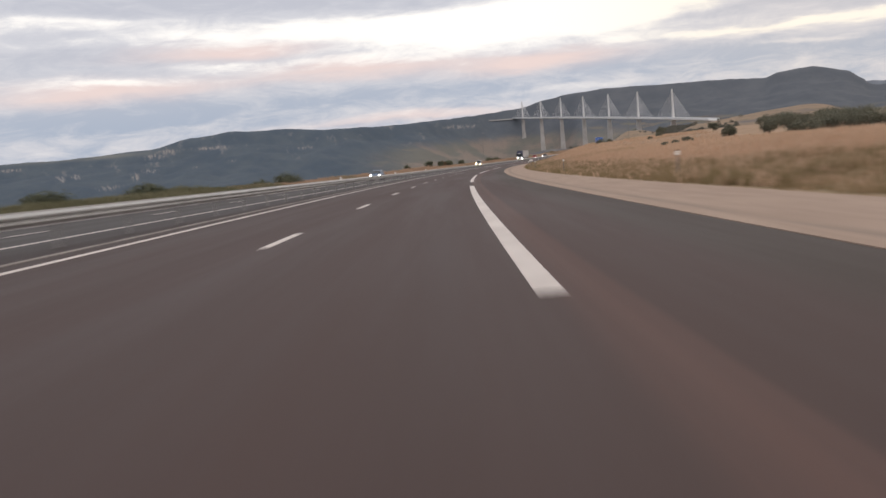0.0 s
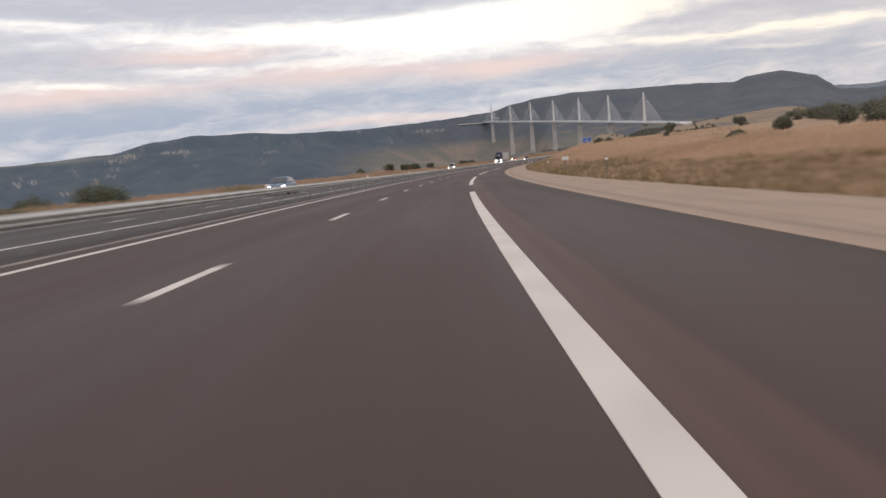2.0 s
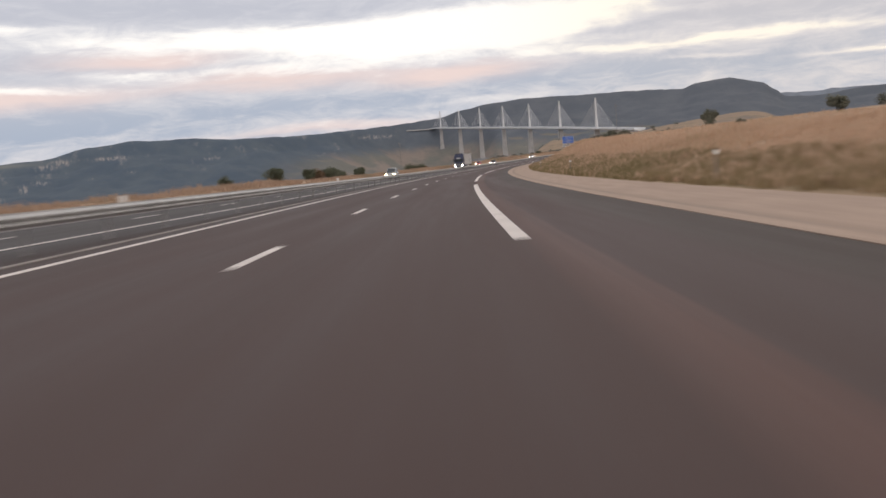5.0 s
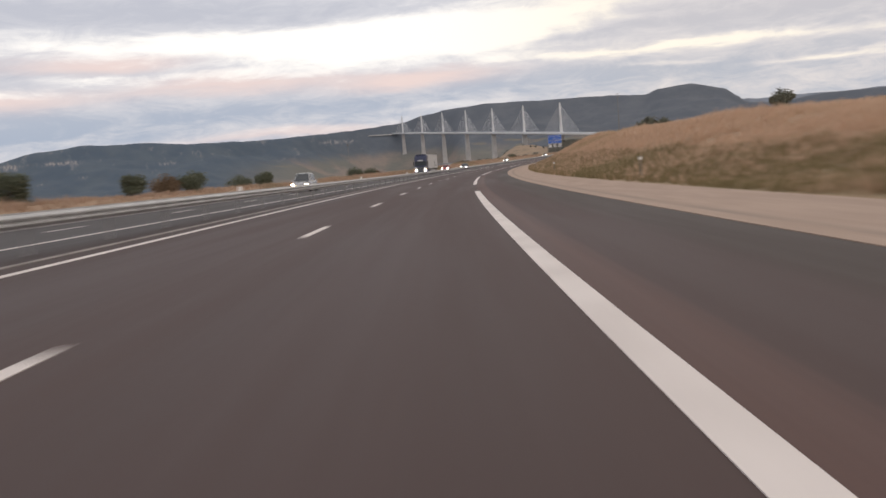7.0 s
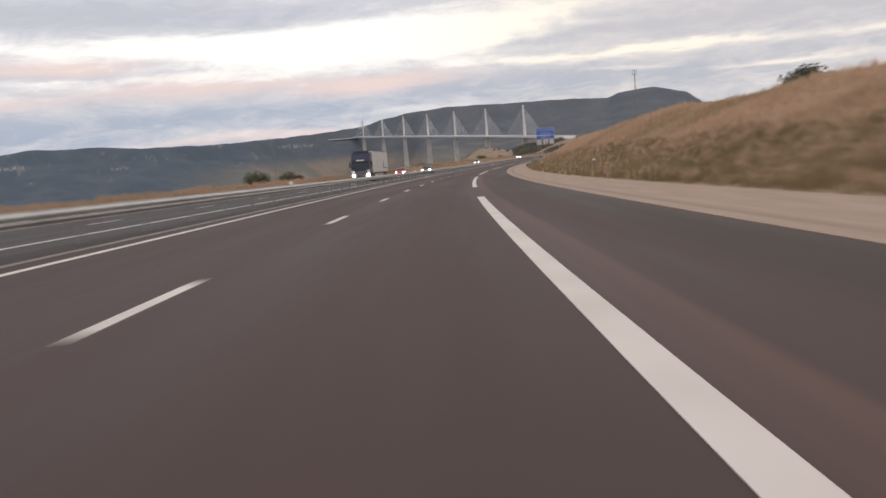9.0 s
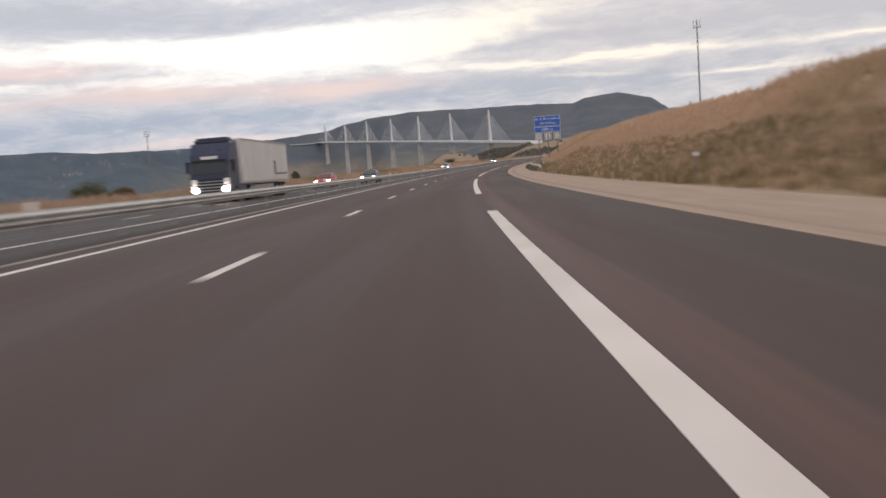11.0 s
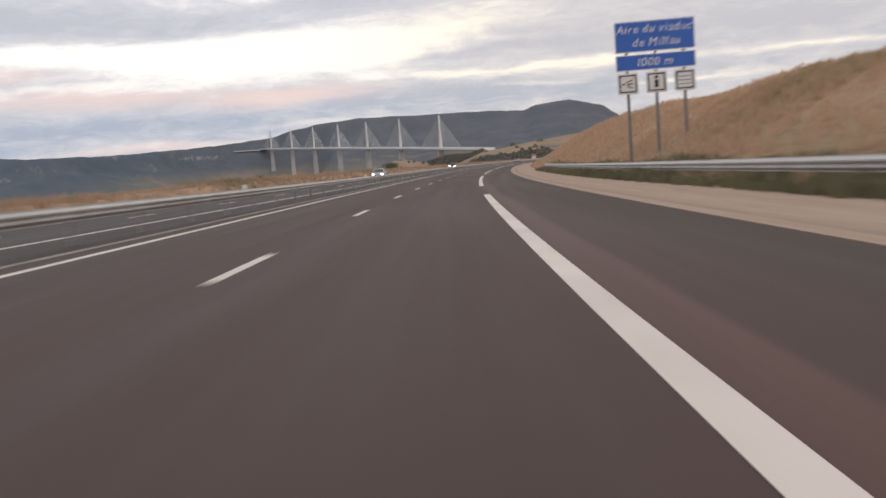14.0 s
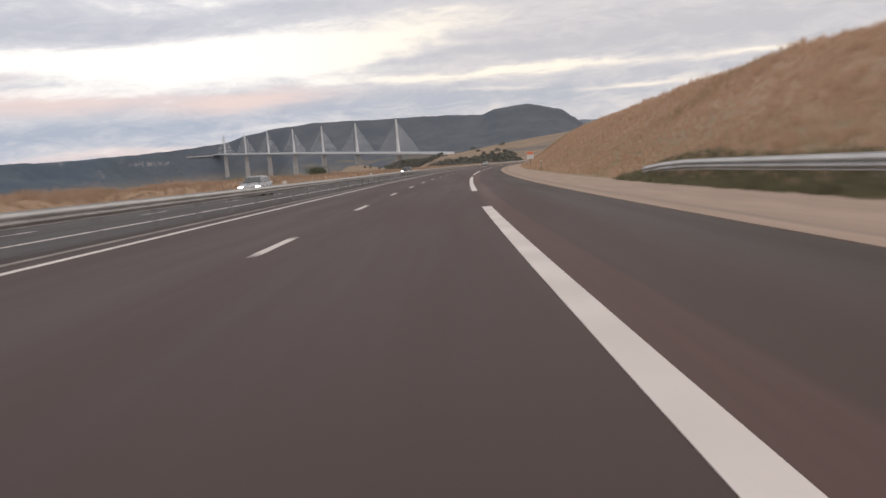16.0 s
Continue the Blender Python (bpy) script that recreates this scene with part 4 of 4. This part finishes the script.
    part("grille", box(bmesh.new(), -0.42, 0.42, -2.16, -2.08, 0.46, 0.58, 0.015), BLACK, t)
    part("air_intake", box(bmesh.new(), -0.5, 0.5, -2.15, -2.06, 0.27, 0.38, 0.015), BLACK, t)
    part("bumper", box(bmesh.new(), -0.66, 0.66, -2.19, -2.02, 0.385, 0.455, 0.02), paint, t)
    return t


def on_far_lane(s, d):
    return road_pose(s, d, float(cross_fall(d)) + 0.006, graded=True)


car(on_far_lane(132.9, -12.4), PAINT_BLUE, "blue-grey hatchback with lit headlights on the opposite carriageway")
car(on_far_lane(289.2, -12.4), PAINT_SILVER, "tall silver car with bright warm headlights on the opposite carriageway", 1.7, WARM_LAMP)
car(on_far_lane(422.8, -12.4), PAINT_RED, "red hatchback with lit headlights on the opposite carriageway")
car(on_far_lane(430.6, -8.9), PAINT_DARK, "black hatchback with lit headlights on the opposite carriageway")
car(on_far_lane(549.9, -12.4), PAINT_SILVER, "silver car with lit headlights on the opposite carriageway")
car(on_far_lane(654.9, -12.4), PAINT_DARK, "dark distant car with lit headlights on the opposite carriageway")
car(on_far_lane(789.9, -8.9), PAINT_SILVER, "pale distant car with lit headlights on the opposite carriageway")


def lorry(m):
    """Front towards -y."""
    t = empty("lorry", m)
    tagged(t, "articulated lorry with dark blue cab and white box trailer", "lorry", "oncoming traffic")
    cab = body_shell(1.22, t, CAB_BLUE, "cab", [(-1.05, 0.45), (-1.15, 1.2), (-1.08, 2.0), (-0.85, 3.0), (-0.45, 3.65), (1.0, 3.85), (1.1, 0.6)])
    part("windscreen", box(bmesh.new(), -1.1, 1.1, -1.14, -1.0, 1.75, 2.5, 0.04), GLASS, cab)
    part("sun_visor", box(bmesh.new(), -1.05, 1.05, -1.24, -1.0, 2.5, 2.64, 0.03), BLACK, cab)
    part("name_board", box(bmesh.new(), -0.5, 0.5, -1.08, -0.9, 2.68, 2.86, 0.02), SIGN_WHITE, cab, "white board over the windscreen")
    for z in (0.8, 0.98, 1.16, 1.34):
        part("grille_bar", box(bmesh.new(), -0.78, 0.78, -1.22, -1.12, z - 0.03, z + 0.03, 0.01), RIM_M, cab)
    part("grille", box(bmesh.new(), -0.85, 0.85, -1.19, -1.1, 0.72, 1.5, 0.03), BLACK, cab)
    part("bumper", box(bmesh.new(), -1.22, 1.22, -1.25, -1.0, 0.35, 0.62, 0.05), CHASSIS, cab)
    part("roof_deflector", box(bmesh.new(), -1.05, 1.05, -0.35, 1.0, 3.6, 4.0, 0.12), CAB_BLUE, cab)
    for x in (-1, 1):
        part("headlight", cyl(bmesh.new(), 0.17, 0.16, 0.08, Matrix.Translation((x * 0.92, -1.26, 0.84)) @ Matrix.Rotation(radians(90), 4, "X"), 18), HEADLAMP, t, "lit white headlight")
        part("marker_lamp", box(bmesh.new(), x * 1.12 - 0.06, x * 1.12 + 0.06, -1.24, -1.15, 1.04, 1.1), AMBER, t, "amber marker lamp")
        part("corner_panel", box(bmesh.new(), x * 0.98 - 0.2, x * 0.98 + 0.2, -1.2, -1.05, 1.15, 1.5, 0.03), SIGN_WHITE, cab, "pale corner panel")
        part("wing_mirror", box(bmesh.new(), x * 1.4 - 0.1, x * 1.4 + 0.1, -0.95, -0.85, 1.9, 2.6, 0.03), BLACK, t)
        part("mirror_arm", box(bmesh.new(), x * 1.28 - 0.1, x * 1.28 + 0.1, -0.92, -0.88, 2.5, 2.55), BLACK, t)
        part("side_window", box(bmesh.new(), x * 1.21 - 0.02, x * 1.21 + 0.02, -0.7, 0.2, 1.8, 2.5), GLASS, cab)
        part("side_skirt", box(bmesh.new(), x * 1.17 - 0.03, x * 1.17 + 0.03, 0.9, 2.6, 0.4, 1.0, 0.02), CAB_BLUE, t)
        part("fuel_tank", cyl(bmesh.new(), 0.3, 0.3, 1.2, Matrix.Translation((x * 0.85, 4.6, 0.72)) @ Matrix.Rotation(radians(90), 4, "X"), 18), RIM_M, t)
    part("chassis", box(bmesh.new(), -0.5, 0.5, 0.6, 15.2, 0.7, 1.05), CHASSIS, t)
    trailer = part("trailer_box", box(bmesh.new(), -1.27, 1.27, 1.7, 15.3, 1.12, 3.95, 0.04), TRAILER_WHITE, t)
    for z in (1.16, 3.9):
        for x in (-1.28, 1.28):
            part("rail", box(bmesh.new(), x - 0.02, x + 0.02, 1.7, 15.3, z - 0.05, z + 0.05), RIM_M, trailer)
    for x in (-1.275, 1.275):
        part("emblem", box(bmesh.new(), x - 0.008, x + 0.008, 10.6, 11.2, 1.75, 2.6), GREY_POST, trailer, "dark grey emblem on the box")
        part("stripe", box(bmesh.new(), x - 0.008, x + 0.008, 10.6, 14.8, 1.58, 1.72), GREY_POST, trailer, "dark grey stripe on the box")
    for x in (-1.2, 1.2):
        part("side_guard", box(bmesh.new(), x - 0.03, x + 0.03, 4.5, 10.2, 0.55, 0.95, 0.02), RIM_M, t)
        for y in (0.1, 3.2, 11.2, 12.5, 13.8):
            wheel(x * 0.9, y, 0.5, 0.32, t)
    return t


lorry(on_far_lane(385.6, -12.4))

# ---- grass: tufts of bent blades, joined ----
def grass(name, label, rng, count, s_rng, d_rng, height_at, tall, mat, blades=5, spread=0.16, width=0.03):
    """tall(d) -> mean blade height."""
    verts, faces = [], []
    n = 0
    for _ in range(count):
        s, d = rng.uniform(*s_rng), rng.uniform(*d_rng)
        h = height_at(s, d)
        x, y, z = (float(q) for q in on_road(s, d, h))
        hh = tall(d) * rng.uniform(0.55, 1.25) * (0.75 + 0.6 * max(-0.5, wobble(x, y, 0.09, 3)))
        for _ in range(blades):
            a, b = rng.uniform(0, 6.283), rng.uniform(0, 6.283)
            r = rng.uniform(0, spread)
            px, py = x + r * math.cos(a), y + r * math.sin(a)
            w = width * rng.uniform(0.7, 1.5)
            cx, cy = w * math.cos(b), w * math.sin(b)
            top = hh * rng.uniform(0.6, 1.15)
            lx, ly = rng.gauss(0.12, 0.3) * top, rng.gauss(0.0, 0.3) * top
            m = 0.55
            verts += [(px - cx, py - cy, z - 0.06), (px + cx, py + cy, z - 0.06),
                      (px + cx * 0.8 + lx * 0.3, py + cy * 0.8 + ly * 0.3, z + top * m), (px - cx * 0.8 + lx * 0.3, py - cy * 0.8 + ly * 0.3, z + top * m),
                      (px + lx, py + ly, z + top)]
            faces += [(n, n + 1, n + 2, n + 3), (n + 3, n + 2, n + 4)]
            n += 5
    ob = mesh_object(name, verts, faces, mat)
    return tagged(ob, label, "grass", kind="stuff")


rng = random.Random(5)
grass("slope_grass", "tall dry straw-coloured grass with greenish patches on the cut slope", rng, 50000, (5, 680), (9.5, 22.5), slope_height, lambda d: 0.34 + 0.03 * min(d - 9.3, 11), BLADES, 5, 0.32, 0.03)
grass("green_slope_grass", "low olive-green weeds and grass along the foot of the cut slope", rng, 27000, (5, 430), (9.4, 14.2), slope_height, lambda d: 0.36, BLADES_GREEN, 5, 0.3, 0.028)
grass("roadside_weeds", "low green weeds in a strip behind the roadside guardrail", rng, 5000, (421, 520), (9.0, 11.2), lambda s, d: slope_height(s, max(d, 9.2)), lambda d: 0.34, BLADES_VERGE, 5, 0.24, 0.03)
grass("field_grass", "dry grass of the field above the cut slope", rng, 9000, (20, 620), (22, 60), slope_height, lambda d: 0.55, BLADES, 5, 0.5, 0.06)
grass("bank_grass", "dry orange-brown grass on the bank beyond the opposite carriageway", rng, 15000, (88, 890), (-24.0, -17.9), bank_height, lambda d: 0.34 + 0.05 * min(6, -17.9 - d), BLADES_LEFT, 6, 0.4, 0.03)

grass("verge_weeds", "grey-green weeds and grass on the crest of the bank", rng, 9000, (20, 104), (-26, -17.9), bank_height, lambda d: 0.42 + 0.04 * min(6, -17.9 - d), BLADES_VERGE, 5, 0.28, 0.04)


# ---- bushes and trees ----
def leaf_cloud(rng, centres, leaf, per):
    """Many small crossed leaf faces round clump centres (x, y, z, radius)."""
    verts, faces = [], []
    n = 0
    for cx, cy, cz, r in centres:
        for _ in range(per):
            v = Vector((rng.gauss(0, 1), rng.gauss(0, 1), rng.gauss(0, 1))).normalized() * r * rng.uniform(0.35, 1.08)
            p = Vector((cx, cy, cz)) + Vector((v.x, v.y, v.z * 0.85))
            t1 = Vector((rng.gauss(0, 1), rng.gauss(0, 1), rng.gauss(0, 0.7))).normalized() * leaf * rng.uniform(0.6, 1.4)
            t2 = t1.cross(Vector((rng.gauss(0, 1), rng.gauss(0, 1), rng.gauss(0, 1)))).normalized() * leaf * 0.5
            verts += [tuple(p - t1), tuple(p + t2), tuple(p + t1), tuple(p - t2)]
            faces.append((n, n + 1, n + 2, n + 3))
            n += 4
    return verts, faces


def limb(bm, a, b, r0, r1):
    a, b = Vector(a), Vector(b)
    m = Matrix.Translation((a + b) / 2) @ (b - a).to_track_quat("Z", "Y").to_matrix().to_4x4()
    cyl(bm, r0, r1, (b - a).length, m, 7)


def shrub(s, d, h_ground, width, height, mat, name, label, group, seed, trunk=0.12, leaf=0.09, per=90):
    q = random.Random(seed)
    t = empty(name, road_pose(s, d, h_ground, q.uniform(0, 360)))
    tagged(t, label, "tree" if name == "tree" else "bush", group)
    bm = bmesh.new()
    tips = []
    k = 5 if name == "bush" else 7
    base = height * trunk
    limb(bm, (0, 0, -0.4), (0, 0, base + 0.1), 0.05 * width * 0.7 + 0.02, 0.04 * width * 0.6 + 0.015)
    for i in range(k):
        a = 6.283 * i / k + q.uniform(-0.4, 0.4)
        r = width * 0.5 * q.uniform(0.3, 0.72)
        tip = (r * math.cos(a), r * math.sin(a), height * q.uniform(0.38, 0.8))
        limb(bm, (0, 0, base), tip, 0.03 * width * 0.5 + 0.01, 0.01)
        tips.append((*tip, width * q.uniform(0.17, 0.27)))
    part("trunk", bm, BARK, t)
    tips.append((0, 0, height * 0.78, width * 0.24))
    for _ in range(6):
        a, r = q.uniform(0, 6.283), width * q.uniform(0.1, 0.36)
        tips.append((r * math.cos(a), r * math.sin(a), height * q.uniform(0.2 + trunk, 0.72), width * q.uniform(0.14, 0.24)))
    vs, fs = leaf_cloud(q, tips, leaf, per)
    mesh_object("crown", vs, fs, mat, t)
    return t


LEFT_BUSHES = [
    (56.9, -23, 3.0, 0.8, 0), (76.1, -24, 3.6, 1.0, 0), (81.7, -25, 2.8, 0.9, 0), (122.2, -23, 4.2, 1.15, 0), (116.5, -25, 3.0, 0.95, 0),
    (258.3, -29, 2.2, 2.6, 0), (255.8, -22, 2.7, 1.8, 0), (273.2, -22, 2.1, 1.6, 0), (283.3, -23, 2.8, 1.6, 1), (285.8, -21.4, 3.1, 1.8, 0), (311.6, -22, 2.5, 1.5, 0), (327, -30, 3.6, 3.0, 0),
    (376.5, -24, 3.6, 1.6, 0), (396, -25, 3.4, 1.6, 0), (402, -25, 2.0, 1.2, 1), (453.5, -23, 1.1, 1.5, 0), (456.5, -23.5, 0.9, 1.3, 0),
    (549.9, -30, 3.0, 1.6, 1), (629.9, -24, 4.0, 1.5, 0),
]
for i, (s, d, w, h, brown) in enumerate(LEFT_BUSHES):
    shrub(s, d, bank_height(s, d) - 0.05, w * 1.08, h * 1.05, LEAF_DRY if brown else LEAF, "bush",
          "brown half-dry bush on the grassy bank" if brown else "dark green rounded bush on the grassy bank", "bushes along the bank", 40 + i, 0.06, 0.085, 330)
RIGHT_TREES = [
    (216.5, 45, 3.4, 1.6), (196.4, 40, 2.2, 1.1), (180.2, 36, 2.0, 0.9), (309.1, 62, 4.4, 3.4), (342.9, 46, 4.8, 5.0), (336, 45, 3.0, 2.2), (328, 25, 3.0, 1.5), (334, 28, 2.6, 1.2), (287.5, 41, 2.5, 1.5),
    (291.3, 80, 7.0, 5.5), (306.1, 84, 6.0, 5.0), (321.1, 82, 7.0, 6.0), (337, 88, 7.0, 6.2), (311.1, 96, 8.0, 6.5), (329, 100, 8.0, 6.8), (291.3, 98, 7.5, 6.0), (271.1, 92, 7.0, 5.6), (254.3, 88, 6.5, 5.2),
    (242.1, 80, 6.0, 4.8), (229.9, 72, 5.0, 4.2), (240, 58, 4.6, 3.6), (220.3, 64, 5.0, 4.4), (206.9, 74, 6.0, 5.0), (195.5, 82, 7.0, 5.5), (212.6, 90, 7.5, 6.0), (231.8, 98, 8.0, 6.4), (252.3, 104, 8.0, 6.6), (187.8, 92, 7.0, 6.0),
]
q = random.Random(21)
for k in range(26):
    RIGHT_TREES.append((180 + 6.6 * k + q.uniform(-3, 3), q.uniform(76, 112), q.uniform(5.5, 8.5), q.uniform(4.6, 7.4)))
for i, (s, d, w, h) in enumerate(RIGHT_TREES):
    low = h < 2.5
    shrub(s, d, slope_height(s, d) - 0.1, w * (1.2 if d < 30 else 0.8 if low else 0.9 if d < 65 else 1.2), h * (1.15 if d < 30 else 0.6 if low else 0.8 if d < 65 else 0.5), FIELD_LEAF, "bush" if low else "tree",
          "low dark bush in the dry field above the road" if low else "small dark green tree standing in the dry field", "bushes in the field" if low else "field trees", 90 + i, 0.06, 0.17, 120 if low else 190)

# ---- far scrub woods by the viaduct's near end ----
q = random.Random(8)
spots = []
for k in range(1500):
    b = q.uniform(14.3, 20.6)
    a, r = radians(b), q.uniform(900, 1180) if b > q.uniform(16.0, 17.4) else q.uniform(1350, 2150)
    if k > 1380:
        a, r = radians(q.uniform(8.0, 23.0)), q.uniform(900, 2600)
    x, y = CX + r * math.sin(a), CY + r * math.cos(a)
    z = float(terrain_height(np.array([math.degrees(a)]), np.array([r]))[0][0])
    spots.append((x, y, z + 1.0, q.uniform(2.2, 4.8)))
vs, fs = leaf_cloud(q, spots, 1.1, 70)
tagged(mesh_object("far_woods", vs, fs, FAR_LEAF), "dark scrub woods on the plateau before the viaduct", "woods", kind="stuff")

# ---- masts, plate, hazard panel ----
def mast(s, d, h0, height, name, label):
    t = empty(name, road_pose(s, d, h0))
    tagged(t, label, "mast")
    part("pole", cyl(bmesh.new(), 0.1, 0.06, height, Matrix.Translation((0, 0, height / 2 - 0.3)), 12), GREY_POST, t)
    part("base_plate", box(bmesh.new(), -0.25, 0.25, -0.25, 0.25, -0.2, 0.06, 0.01), GREY_POST, t)
    part("crossarm", box(bmesh.new(), -0.4, 0.4, -0.04, 0.04, height - 1.2, height - 1.12), GREY_POST, t)
    for x in (-0.36, 0.36):
        part("antenna", cyl(bmesh.new(), 0.03, 0.03, 1.0, Matrix.Translation((x, 0, height - 0.8)), 8), GREY_POST, t)
    return t


mast(440.5, 29.6, slope_height(440.5, 29.6), 11.5, "mast", "slim grey steel mast on top of the grassy slope")
mast(459.2, -45.9, -6.0, 16.0, "mast", "slim grey steel mast standing below the bank")


def plate_sign(s, d, h0, w, h, z0, mat, label, name):
    t = empty(name, road_pose(s, d, h0))
    tagged(t, label, "road sign")
    part("post", box(bmesh.new(), -0.03, 0.03, 0.0, 0.06, -0.4, z0 + h * 0.9, 0.005), GREY_POST, t)
    p = part("plate", box(bmesh.new(), -w / 2, w / 2, -0.02, 0.0, z0, z0 + h, 0.004), SIGN_WHITE, t)
    if mat is not SIGN_WHITE:
        part("face", box(bmesh.new(), -w / 2 + 0.04, w / 2 - 0.04, -0.026, -0.018, z0 + h * 0.12, z0 + h * 0.55), SIGN_WHITE, p)
        part("band", box(bmesh.new(), -w / 2 + 0.03, w / 2 - 0.03, -0.027, -0.018, z0 + h * 0.6, z0 + h * 0.96), mat, p)
    return t


plate_sign(120.5, 9.9, 0.05, 0.46, 0.24, 0.88, SIGN_WHITE, "small white distance plate on a thin post in the grass", "marker_plate")
plate_sign(591.9, 9.9, 0.1, 0.8, 0.9, 1.0, ORANGE, "white plate with an orange band on a roadside post", "hazard_panel")
